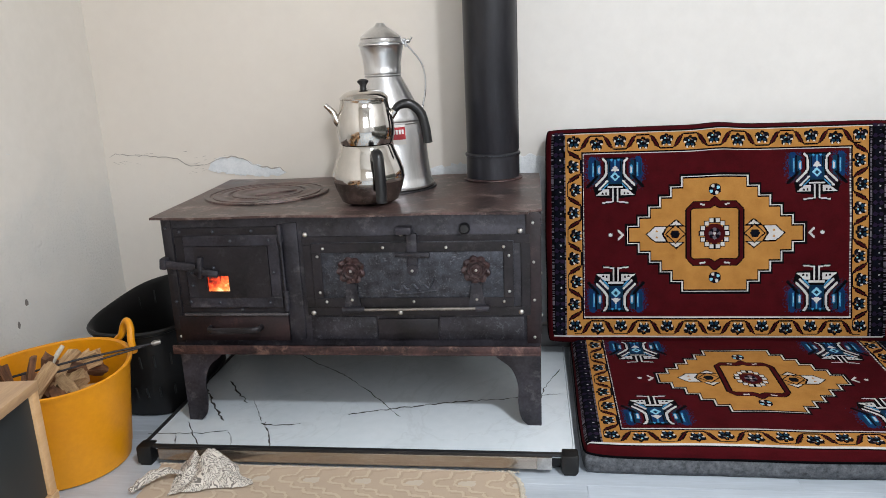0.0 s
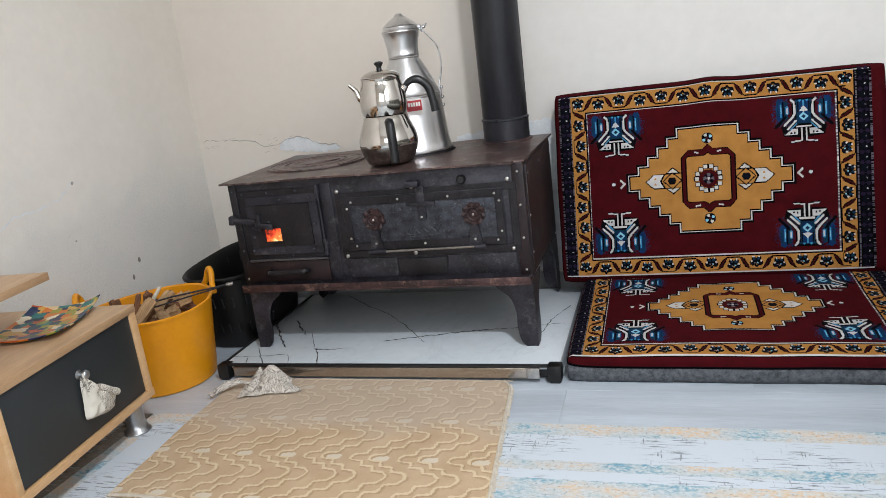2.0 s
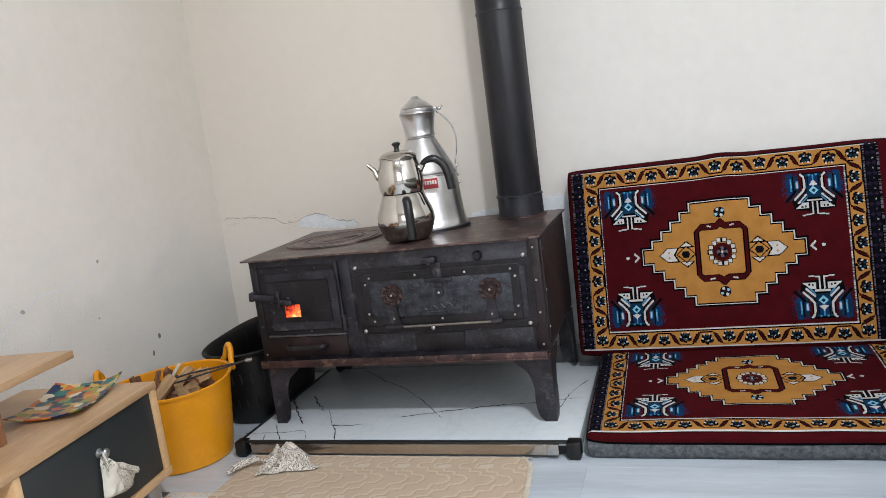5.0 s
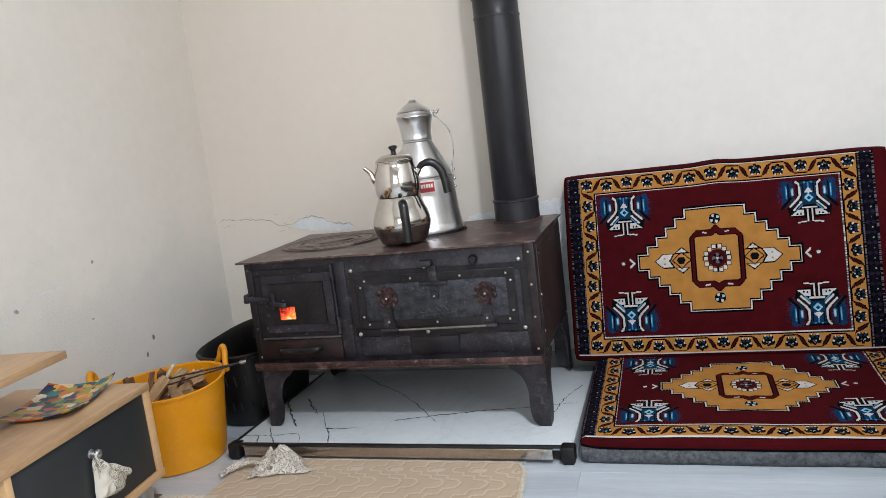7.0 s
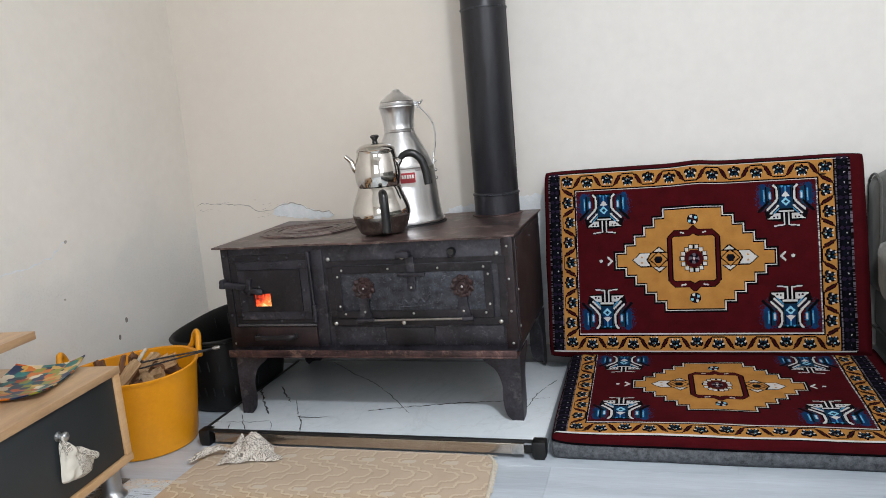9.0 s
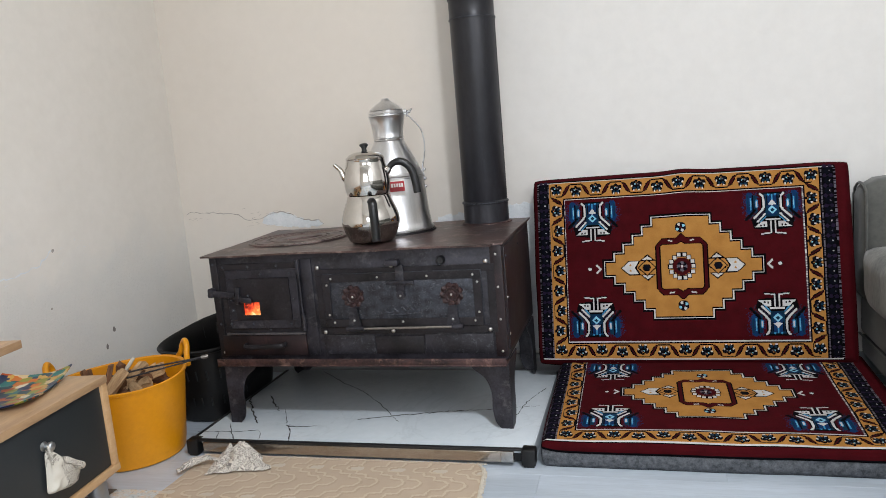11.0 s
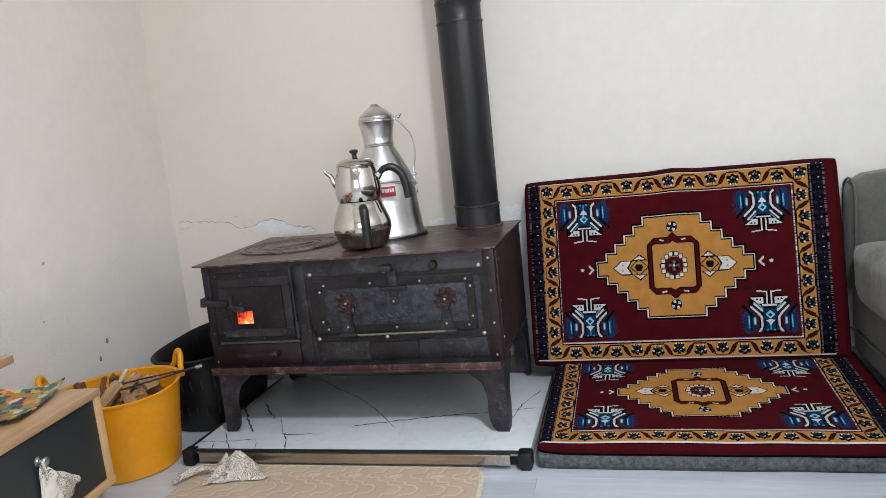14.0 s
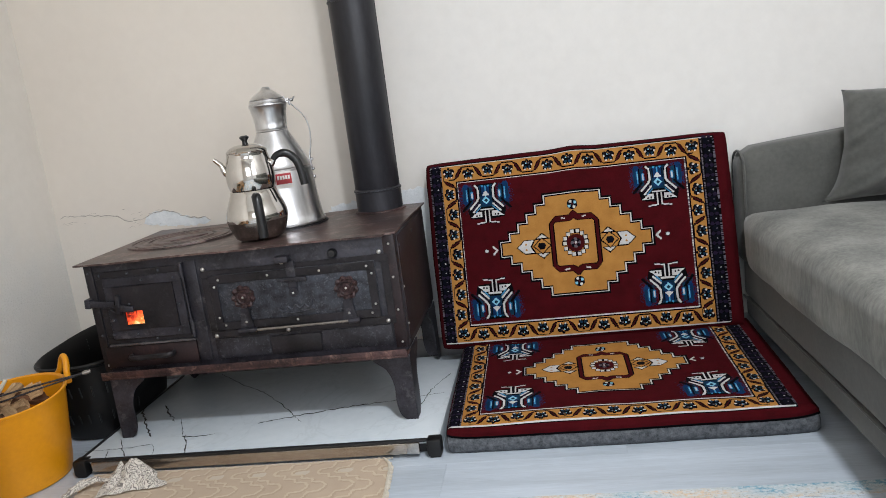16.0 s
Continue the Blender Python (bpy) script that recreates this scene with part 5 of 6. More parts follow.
def cushion(name, m, wide, deep, thick, tilt, label, seed, shift=(0, 0)):
    """A flat seat pad: patterned woven cover on a grey felt base. Local x along, y up the design, z out of the face."""
    ob = thing(name, m, label, "floor cushion", "patterned floor cushions")
    bm = bmesh.new()

    def height(u, v):
        d = min(u, wide - u, v, deep - v)
        e = max(0.0, 1 - d / 0.022)
        bulge = 0.012 * math.sin(math.pi * u / wide) ** 0.6 * math.sin(math.pi * v / deep) ** 0.6
        wav = 0.004 * noise.noise(Vector((u * 7 + seed, v * 7, seed)))
        return tilt(u, v) + bulge * 0.6 + wav * (1 - e) - 0.016 * e * e

    def place(i, j):
        u, v = wide * i / GU, deep * j / GV
        edge = 0.0035 * noise.noise(Vector((u * 5, v * 5, seed + 3)))
        a, b = 2 * u / wide - 1, 2 * v / deep - 1
        pull = 0.006 * (abs(a) ** 14) * (abs(b) ** 14)
        u, v = u - math.copysign(pull, a), v - math.copysign(pull, b)
        du = edge if i in (0, GU) else 0
        bow = 0.006 * math.exp(-((u - wide * 0.5) / 0.05) ** 2) * (v / deep) ** 4
        return (u + du, v + bow + (edge if j in (0, GV) else 0), height(u, v))

    vs = [[bm.verts.new(place(i, j)) for j in range(GV + 1)] for i in range(GU + 1)]
    for i in range(GU):
        for j in range(GV):
            bm.faces.new([vs[i][j], vs[i + 1][j], vs[i + 1][j + 1], vs[i][j + 1]]).material_index = int(DESIGN[min(i + shift[0], GU - 1), min(j + shift[1], GV - 1)])
    rim = [(i, 0) for i in range(GU)] + [(GU, j) for j in range(GV)] + [(i, GV) for i in range(GU, 0, -1)] + [(0, j) for j in range(GV, 0, -1)]
    low = []
    for i, j in rim:
        c = vs[i][j].co
        low.append(bm.verts.new((c.x, c.y, c.z - 0.012)))
    for k in range(len(rim)):
        a, b = rim[k], rim[(k + 1) % len(rim)]
        bm.faces.new([vs[a[0]][a[1]], low[k], low[(k + 1) % len(rim)], vs[b[0]][b[1]]]).material_index = RED
    edge_pts = [v.co.copy() for v in low]
    part("cover", bm, [M["knit"][k] for k in KN], ob, "dark red woven cover with stepped orange medallion and flower border", local=True, smooth=60)
    seam = bmesh.new()
    pts = [p + Vector((0, 0, 0.002)) for p in edge_pts[::4]]
    tube(seam, pts + [pts[0]], 0.0028, 6)
    part("piping", seam, M["knit"]["black"], ob, "black edge piping", local=True)
    base = bmesh.new()
    rings = []
    for q, out in ((0.0, -0.001), (0.25, 0.003), (0.75, 0.002), (1.0, -0.006)):
        ring = []
        for p in edge_pts[::4]:
            o = Vector((p.x - wide / 2, p.y - deep / 2, 0))
            o = Vector((0.5 * math.copysign(abs(o.x / wide * 2) ** 8, o.x), 0.5 * math.copysign(abs(o.y / deep * 2) ** 8, o.y), 0))
            z = p.z * (1 - q) - (thick if thick > 0 else 0) * q
            ring.append(base.verts.new((p.x + o.x * out * 2, p.y + o.y * out * 2, z + 0.0015 * noise.noise(p * 20))))
        rings.append(ring)
    for a, b in zip(rings, rings[1:]):
        for k in range(len(a)):
            base.faces.new([a[k], b[k], b[(k + 1) % len(a)], a[(k + 1) % len(a)]])
    base.faces.new(rings[0])
    base.faces.new(rings[-1])
    part("base", base, M["felt"], ob, "grey felt underside", local=True, smooth=60)
    return ob


SEAT = Matrix.Translation((0.198, 1.476, 0.0))
cushion("floor_cushion", SEAT, 0.88, 0.592, 0.0, lambda u, v: 0.068 + 0.035 * v / 0.592, "flat dark red patterned floor cushion lying on the laminate", 1.7, (4, 2))
lean = math.atan2(2.104 - 1.985, 0.665 - 0.10)
BACK = Matrix.Translation((0.1365, 1.983, 0.097)) @ Matrix.Rotation(math.pi / 2 - lean, 4, "X")
cushion("floor_cushion", BACK, 0.915, 0.587, 0.083, lambda u, v: 0.0, "dark red patterned cushion leaning upright against the wall", 4.2)

# ---- sofa ----
sofa = thing("sofa", pose(1.52, 1.1, 0), "grey velour sofa with a thick rounded seat beside the cushions", "sofa")


def soft_box(x0, x1, y0, y1, z0, z1, r, puff=0.006, seed=0, n=10):
    """An upholstered block: rounded edges, slightly uneven faces."""
    bm = boxed(x0, x1, y0, y1, z0, z1)
    bmesh.ops.subdivide_edges(bm, edges=bm.edges[:], cuts=n, use_grid_fill=True)
    c = Vector(((x0 + x1) / 2, (y0 + y1) / 2, (z0 + z1) / 2))
    hs = Vector(((x1 - x0) / 2, (y1 - y0) / 2, (z1 - z0) / 2))
    for v in bm.verts:
        d = v.co - c
        core = Vector([max(-(h - r), min(h - r, q)) for q, h in zip(d, hs)])
        out = d - core
        if out.length > 1e-6:
            k = max(abs(out.x), abs(out.y), abs(out.z))
            out = out.normalized() * k
        v.co = c + core + out
        nrm = out.normalized() if out.length > 1e-6 else Vector((0, 0, 1))
        v.co += nrm * puff * noise.noise(v.co * 5 + Vector((seed, 0, 0)))
    return bm


part("plinth", boxed(1.24, 1.96, -0.25, 2.17, 0.0, 0.069), M["sofa_dark_shaded"], sofa)
part("base", soft_box(1.1, 1.97, -0.32, 2.18, 0.069, 0.137, 0.012, 0.002, 1, 14), M["sofa_dark_shaded"], sofa)
part("front_rail", soft_box(1.096, 1.97, -0.32, 2.18, 0.138, 0.26, 0.015, 0.002, 2, 14), M["sofa_dark_shaded"], sofa)
part("seat", soft_box(1.05, 1.97, -0.32, 2.046, 0.256, 0.44, 0.055, 0.01, 3, 24), M["sofa"], sofa, "thick grey velour seat cushion")
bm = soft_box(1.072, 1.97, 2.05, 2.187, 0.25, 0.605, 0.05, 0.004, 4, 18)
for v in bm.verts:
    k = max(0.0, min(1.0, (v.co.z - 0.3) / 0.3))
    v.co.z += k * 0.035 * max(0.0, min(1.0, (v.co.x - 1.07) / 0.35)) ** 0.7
piping = tube(bmesh.new(), [Vector((1.094, y, 0.1375 + 0.001 * math.sin(y * 9))) for y in (-0.31, 0.2, 0.7, 1.2, 1.7, 2.17)], 0.0035, 6)
part("base_piping", piping, M["sofa_dark_shaded"], sofa)
# same velour as the seat: the arm's shaded side is a darker colour
part("arm", bm, M["sofa_dark_shaded"], sofa, "low padded grey arm")
bm = tube(bmesh.new(), smooth_curve([(1.082, 2.056, 0.3), (1.082, 2.057, 0.545), (1.082, 2.075, 0.588), (1.082, 2.12, 0.602), (1.082, 2.165, 0.588), (1.082, 2.182, 0.545), (1.082, 2.182, 0.3)], 6), 0.004, 6)
part("arm_piping", bm, M["sofa_dark_shaded"], sofa)
part("backrest", soft_box(1.75, 1.985, -0.32, 2.045, 0.4405, 0.8, 0.05, 0.006, 5, 18), M["sofa"], sofa)


def pillow(m, w, h, t, label):
    ob = thing("throw_pillow", m, label, "pillow")
    bm = bmesh.new()
    N = 44
    for s in (1, -1):
        vs = []
        for i in range(N + 1):
            row = []
            for j in range(N + 1):
                a, b = 2 * i / N - 1, 2 * j / N - 1
                k = (max(0, 1 - a ** 4) * max(0, 1 - b ** 4)) ** 0.55
                crease = 0.016 * noise.noise(Vector(((a - b) * 5.5, (a + b) * 0.9, s * 3))) * min(1.0, 4 * k)
                pin = 1 - 0.06 * (1 - abs(a)) * abs(b) - 0.06 * (1 - abs(b)) * abs(a)
                z = s * t * k * (1 + 0.18 * noise.noise(Vector((a * 2.2, b * 2.2, s)))) + crease
                cut = 1 + 0.03 * (a * b) ** 8
                row.append(bm.verts.new((a * w * pin * cut + 0.022 * b * (a < 0) * abs(a) - 0.03 * (max(0.0, -a) * max(0.0, -b)) ** 5, b * h * pin * cut, z)))
            vs.append(row)
        for i in range(N):
            for j in range(N):
                bm.faces.new([vs[i][j], vs[i + 1][j], vs[i + 1][j + 1], vs[i][j + 1]])
    bmesh.ops.remove_doubles(bm, verts=bm.verts, dist=1e-5)
    part("case", bm, M["sofa_dark_shaded"], ob, local=True, smooth=70)
    return ob


pillow(pose(1.535, 1.975, 0.598, 80, 0, -5), 0.215, 0.15, 0.075, "dark grey velour pillow propped against the sofa arm")

# ---- low unit by the wall ----
UM = Matrix.Translation((-0.812, 1.203, 0)) @ Matrix.Rotation(radians(6.2), 4, "Z")
unit = thing("tv_unit", UM, "low pale oak unit with anthracite drawer fronts on metal legs", "tv unit")
# local: x 0 at the front face, negative to the wall; y 0 at the far end, negative towards the near end
UD, UL, T0 = 0.375, 1.35, 0.018
part("top", boxed(-UD, 0.004, -UL, 0.004, 0.313, 0.331, 0.001), M["oak"], unit, local=True)
part("bottom", boxed(-UD, 0.004, -UL, 0.004, 0.088, 0.106, 0.001), M["oak_edge"], unit, local=True)
part("side_panel", boxed(-UD, 0.002, -T0, 0.003, 0.1062, 0.3128, 0.001), M["oak_edge"], unit, local=True)
part("side_panel", boxed(-UD, 0.002, -UL, -UL + T0, 0.1062, 0.3128, 0.001), M["oak_edge"], unit, local=True)
part("partition", boxed(-UD, 0.002, -0.475, -0.457, 0.1062, 0.3128, 0.001), M["oak_edge"], unit, local=True)
part("partition", boxed(-UD, 0.002, -0.905, -0.887, 0.1062, 0.3128, 0.001), M["oak_edge"], unit, local=True)
part("back_panel", boxed(-UD + 0.001, -UD + 0.008, -UL + T0, -T0, 0.1062, 0.3128), M["brown_board"], unit, local=True)
fronts = []
for y0, y1 in ((-0.4545, -0.0205), (-1.3295, -0.9075)):
    fronts.append(part("drawer_front", boxed(-0.02, -0.003, y0, y1, 0.1085, 0.3105, 0.001), M["anthracite"], unit, "matt anthracite drawer front", local=True))


def lathe_x(prof, x, y, z, seg=20):
    bm = lathe(bmesh.new(), prof, 0, 0, seg)
    bm.transform(Matrix.Translation((x, y, z)) @ Matrix.Rotation(math.pi / 2, 4, "Y"))
    return bm


bm = lathe_x([(0.0, 0.024), (0.006, 0.0235), (0.0095, 0.021), (0.0108, 0.017), (0.0095, 0.013), (0.006, 0.01), (0.005, 0.004), (0.011, 0.001), (0.011, 0.0), (0, 0)], -0.003, -0.232, 0.252)
part("drawer_knob", bm, M["silver"], fronts[0], "ornate silver drawer knob", local=True)
for x, y in ((-0.045, -0.03), (-0.32, -0.03), (-0.055, -UL + 0.06), (-0.32, -UL + 0.06)):
    part("foot", lathe(bmesh.new(), [(0.0, 0.0), (0.033, 0.0), (0.0345, 0.003), (0.0335, 0.008), (0.028, 0.013), (0.0245, 0.022), (0.0235, 0.03), (0.0235, 0.0875), (0, 0.0875)], x, y, 28), M["silver"], unit, "flared satin silver leg", local=True)
# raised shelf standing on the unit
part("riser", boxed(-UD + 0.02, -0.118, -0.362, -0.344, 0.3312, 0.4545, 0.001), M["brown_board"], unit, "reddish brown riser panel", local=True)
part("riser", boxed(-UD + 0.02, -0.085, -1.2, -1.182, 0.3312, 0.4545, 0.001), M["brown_board"], unit, local=True)
part("upper_shelf", boxed(-UD + 0.012, -0.065, -UL, -0.168, 0.4547, 0.4727, 0.001), M["oak"], unit, "raised oak shelf board", local=True)

# cotton pouch on the drawer knob
pouch = thing("cotton_pouch", UM @ Matrix.Translation((0.004, -0.232, 0.252)), "small cream printed cotton pouch hanging from the drawer knob", "pouch")


def puffed(outline, depth, seed):
    """A stuffed shape from an outline (y, z), bulging along x."""
    bm = bmesh.new()
    line = [(p.x, p.y) for p in smooth_curve([(a * 0.92, b * 0.94, 0) for a, b in outline + outline[:1]], 5)[:-1]]
    cy, cz = sum(p[0] for p in line) / len(line), sum(p[1] for p in line) / len(line)
    rings = []
    for f, h in ((1.0, 0.0), (0.97, 0.3), (0.88, 0.6), (0.7, 0.85), (0.45, 1.0), (0.2, 1.05)):
        ring = []
        for a, b in line:
            y, z = cy + (a - cy) * f, cz + (b - cz) * f
            ring.append(bm.verts.new((depth * h * (1 + 0.45 * noise.noise(Vector((y * 45, z * 45, seed)))), y, z)))
        rings.append(ring)
    n = len(line)
    for a, b in zip(rings, rings[1:]):
        for k in range(n):
            bm.faces.new([a[k], a[(k + 1) % n], b[(k + 1) % n], b[k]])
    bm.faces.new(rings[-1])
    bm.faces.new(rings[0][::-1])
    return bm


part("bag", puffed([(-0.006, -0.006), (-0.013, -0.022), (-0.016, -0.058), (-0.021, -0.088), (-0.019, -0.106), (0.014, -0.115), (0.045, -0.122), (0.074, -0.12), (0.085, -0.1), (0.086, -0.08), (0.058, -0.06), (0.045, -0.05), (0.02, -0.03), (0.002, -0.008)], 0.02, 3), M["pouch"], pouch, local=True, smooth=70)
bm = puffed([(0.036, -0.04), (0.056, -0.056), (0.088, -0.078), (0.087, -0.093), (0.066, -0.084), (0.03, -0.054), (0.022, -0.036)], 0.012, 8)
bm.transform(Matrix.Translation((0.016, 0, 0)))
part("lip", bm, M["pouch"], pouch, "folded pouch lip", local=True, smooth=70)
bm = tube(bmesh.new(), smooth_curve([(0.012, -0.012, 0.006), (0.018, -0.016, -0.006), (0.02, -0.014, -0.022), (0.019, -0.016, -0.04)], 5), 0.0028, 8)
part("tie", bm, M["pouch"], pouch, "cotton loop", local=True)

# glass mosaic dish on the unit
dish = thing("mosaic_dish", pose(-0.945, 1.068, 0.3315, 0, 0, 19), "square mosaic glass dish in teal, orange and green on the unit", "dish")
bm = bmesh.new()
N = 24
for s in (0, 1):
    vs = []
    for i in range(N + 1):
        row = []
        for j in range(N + 1):
            a, b = 2 * i / N - 1, 2 * j / N - 1
            r = max(abs(a), abs(b))
            z = 0.0035 + 0.006 * r ** 3 + (0.018 if a > 0 and b > 0 else 0.012) * (abs(a * b)) ** 2.2 - (0.003 if s else 0)
            row.append(bm.verts.new((a * 0.084, b * 0.12, z)))
        vs.append(row)
    if s == 0:
        upper_v = vs
    for i in range(N):
        for j in range(N):
            q = [vs[i][j], vs[i + 1][j], vs[i + 1][j + 1], vs[i][j + 1]]
            bm.faces.new(q if s == 0 else q[::-1])
rim = [(i, 0) for i in range(N)] + [(N, j) for j in range(N)] + [(i, N) for i in range(N, 0, -1)] + [(0, j) for j in range(N, 0, -1)]
for k in range(len(rim)):
    (a, b), (c, d) = rim[k], rim[(k + 1) % len(rim)]
    bm.faces.new([upper_v[a][b], upper_v[c][d], vs[c][d], vs[a][b]])
part("bowl", bm, M["mosaic"], dish, local=True, smooth=60)

# ---- buckets ----
BX, BY, BH = -0.985, 1.466, 0.241
bucket = thing("rubber_bucket", pose(BX, BY + 0.012, 0), "yellow flexible rubber bucket full of split firewood", "bucket")
bm = bmesh.new()
prof = [(0.0, 0.0), (0.128, 0.0), (0.136, 0.004), (0.142, 0.03), (0.156, 0.125), (0.17, 0.212), (0.173, 0.231), (0.178, 0.233), (0.179, 0.24), (0.175, 0.242), (0.169, 0.238), (0.166, 0.212), (0.151, 0.125), (0.138, 0.03), (0.13, 0.012), (0.0, 0.01)]
lathe(bm, prof, 0, 0, 72)
for v in bm.verts:
    k = v.co.z / BH
    a = math.atan2(v.co.y, v.co.x)
    ha = radians(56)
    v.co.z += 0.006 * k ** 3 * math.cos(2 * (a - ha)) * (math.hypot(v.co.x, v.co.y) / 0.18)
    v.co.x += BX + 0.005 * (1 - k)
    v.co.y += BY + 0.012 * (1 - k)
part("tub", bm, M["yellow"], bucket)
for s in (0, 1):
    a = radians(50) if s == 0 else radians(207)
    d, t = Vector((math.cos(a), math.sin(a), 0)), Vector((-math.sin(a), math.cos(a), 0))
    c = Vector((BX, BY, 0.245)) + d * 0.174
    pts = smooth_curve([c - t * 0.055 - Vector((0, 0, 0.006)), c - t * 0.03 + Vector((0, 0, 0.014)) + d * 0.006, c - t * 0.02 + Vector((0, 0, 0.041)) + d * 0.012, c + Vector((0, 0, 0.053)) + d * 0.014,
                        c + t * 0.02 + Vector((0, 0, 0.041)) + d * 0.012, c + t * 0.03 + Vector((0, 0, 0.014)) + d * 0.006, c + t * 0.055 - Vector((0, 0, 0.006))], 6)
    part("handle", tube(bmesh.new(), pts, 0.0085, 10), M["yellow"], bucket)

rnd = random.Random(11)
for k in range(34):
    L, w, t = rnd.uniform(0.07, 0.13), rnd.uniform(0.022, 0.045), rnd.uniform(0.016, 0.034)
    bm = boxed(-w / 2, w / 2, -t / 2, t / 2, -L / 2, L / 2)
    bmesh.ops.subdivide_edges(bm, edges=bm.edges[:], cuts=3, use_grid_fill=True)
    for v in bm.verts:
        v.co += Vector((noise.noise(v.co * 45 + Vector((k, 0, 0))), noise.noise(v.co * 45 + Vector((0, k, 0))), noise.noise(v.co * 30 + Vector((0, 0, k))))) * 0.011
        v.co.x *= 1 - 0.3 * (v.co.z / L + 0.5)
    a, r = rnd.uniform(0, 2 * math.pi), 0.09 * math.sqrt(rnd.random())
    m = pose(BX + r * math.cos(a), BY + r * math.sin(a), 0.152 + 0.075 * rnd.random() * (1 - r / 0.2) + 0.02 * math.cos(a - 0.6), rnd.uniform(50, 115), rnd.uniform(-35, 35), rnd.uniform(0, 360))
    if k < 4:
        L2 = (0.15, 0.13, 0.14, 0.12)[k]
        m = pose(BX - 0.02 + 0.02 * k, BY - 0.09 + 0.03 * (k % 3), 0.212 + 0.006 * k, (8, -12, 20, 35)[k], (-6, 14, -12, 40)[k], 40 * k) @ Matrix.Diagonal((0.8, 0.8, L2 / L, 1))
    dark = k % 2 == 0 or k < 3
    ob = thing("firewood", m, "dark-barked stick of firewood in the yellow bucket" if dark else "split piece of firewood in the yellow bucket", "firewood", "firewood in the bucket")
    part("log", bm, M["bark_dark"] if dark else M["bark"], ob, local=True, smooth=25)
stick = thing("kindling_stick", pose(BX + 0.0, BY - 0.01, 0.2), "pale dry stick standing up from the firewood", "stick")
part("stick", tube(bmesh.new(), [Vector((BX - 0.01, BY - 0.02, 0.2)), Vector((BX + 0.015, BY, 0.25)), Vector((BX + 0.035, BY + 0.02, 0.285))], [0.007, 0.006, 0.005], 8), M["fringe"], stick)
poker = thing("fire_tongs", pose(BX, BY, 0.2), "thin blackened fire tongs with a bright looped end on the wood", "fire tongs")
a, b = Vector((BX - 0.05, BY - 0.07, 0.244)), Vector((BX + 0.205, BY + 0.09, 0.262))
part("rod", tube(bmesh.new(), [a, a.lerp(b, 0.5) + Vector((0, 0, 0.004)), b], 0.0026, 8), M["iron_dark"], poker)
part("rod", tube(bmesh.new(), [a + Vector((0.02, 0, -0.014)), b + Vector((-0.004, 0, -0.002))], 0.0024, 8), M["iron_dark"], poker)
e = (b - a).normalized()
part("loop", tube(bmesh.new(), [b + e * 0.0 + Vector((0, 0, 0)), b + e * 0.008, b + e * 0.02], [0.004, 0.0065, 0.005], 12), M["dull_steel"], poker, "bright steel end")

TX, TY = -0.912, 1.876
tub = thing("black_tub", pose(TX, TY, 0), "black plastic tub with slotted sides, between bucket and stove", "tub")
bm = bmesh.new()
lathe(bm, [(0.0, 0.0), (0.72, 0.0), (0.76, 0.006), (0.86, 0.12), (0.96, 0.245), (1.0, 0.25), (1.01, 0.258), (0.985, 0.263), (0.94, 0.255), (0.83, 0.12), (0.74, 0.012), (0.0, 0.01)], 0, 0, 72)


def tub_point(v):
    r = math.hypot(v.x, v.y)
    if r < 1e-6:
        return Vector((TX, TY, v.z))
    c, s = v.x / r, v.y / r
    k = (abs(c) ** 3 + abs(s) ** 3) ** (-1 / 3)
    return Vector((TX + 0.143 * r * k * c, TY + 0.232 * r * k * s, v.z + 0.012 * (v.z / 0.26) ** 3 * s))


for v in bm.verts:
    v.co = tub_point(v.co)
part("shell", bm, M["black_plastic"], tub)
# pale slots as raised ribs: their light is put into a greyer colour
for k in range(12):
    a = radians(-175 + 14 * k)
    for z0, z1, r0, r1 in ((0.06, 0.09, 0.808, 0.836), (0.15, 0.185, 0.886, 0.914)):
        bm = tube(bmesh.new(), [tub_point(Vector((r0 * math.cos(a), r0 * math.sin(a), z0))), tub_point(Vector((r1 * math.cos(a), r1 * math.sin(a), z1)))], 0.0026, 6)
        part("slot_rib", bm, M["slot"], tub)
for k in range(7):
    a = radians(60 + 16 * k)
    bm = tube(bmesh.new(), [tub_point(Vector((0.898 * math.cos(a), 0.898 * math.sin(a), 0.2))), tub_point(Vector((0.925 * math.cos(a), 0.925 * math.sin(a), 0.235)))], 0.0026, 6)
    part("slot_rib", bm, M["slot"], tub)

# ---- mats and cloth ----
mat_ob = thing("door_mat", pose(-0.32, 1.18, 0.004), "beige flat-woven mat with cream wave pattern and fringed edge", "mat")
bm = bmesh.new()
NXm, NYm = 300, 210
MX0, MX1, MY0, MY1 = -0.745, 0.063, 0.895, 1.468
LEAN = 0.095


def mat_point(i, j):
    y = MY0 + (MY1 - MY0) * j / NYm
    left = MX0 + 0.05 * (MY1 - y)
    x = left + (MX1 + LEAN * (MY1 - y) - left) * i / NXm
    e = 0.006 * noise.noise(Vector((x * 6, y * 6, 0)))
    corner = 0.02 * max(0.0, (j / NYm - 0.9) * 10) ** 2 * max(0.0, (i / NXm - 0.9) * 10)
    return (x + (e if i in (0, NXm) else 0) - corner, y + (e if j in (0, NYm) else 0), 0.0075 + 0.0015 * noise.noise(Vector((x * 9, y * 9, 5))))


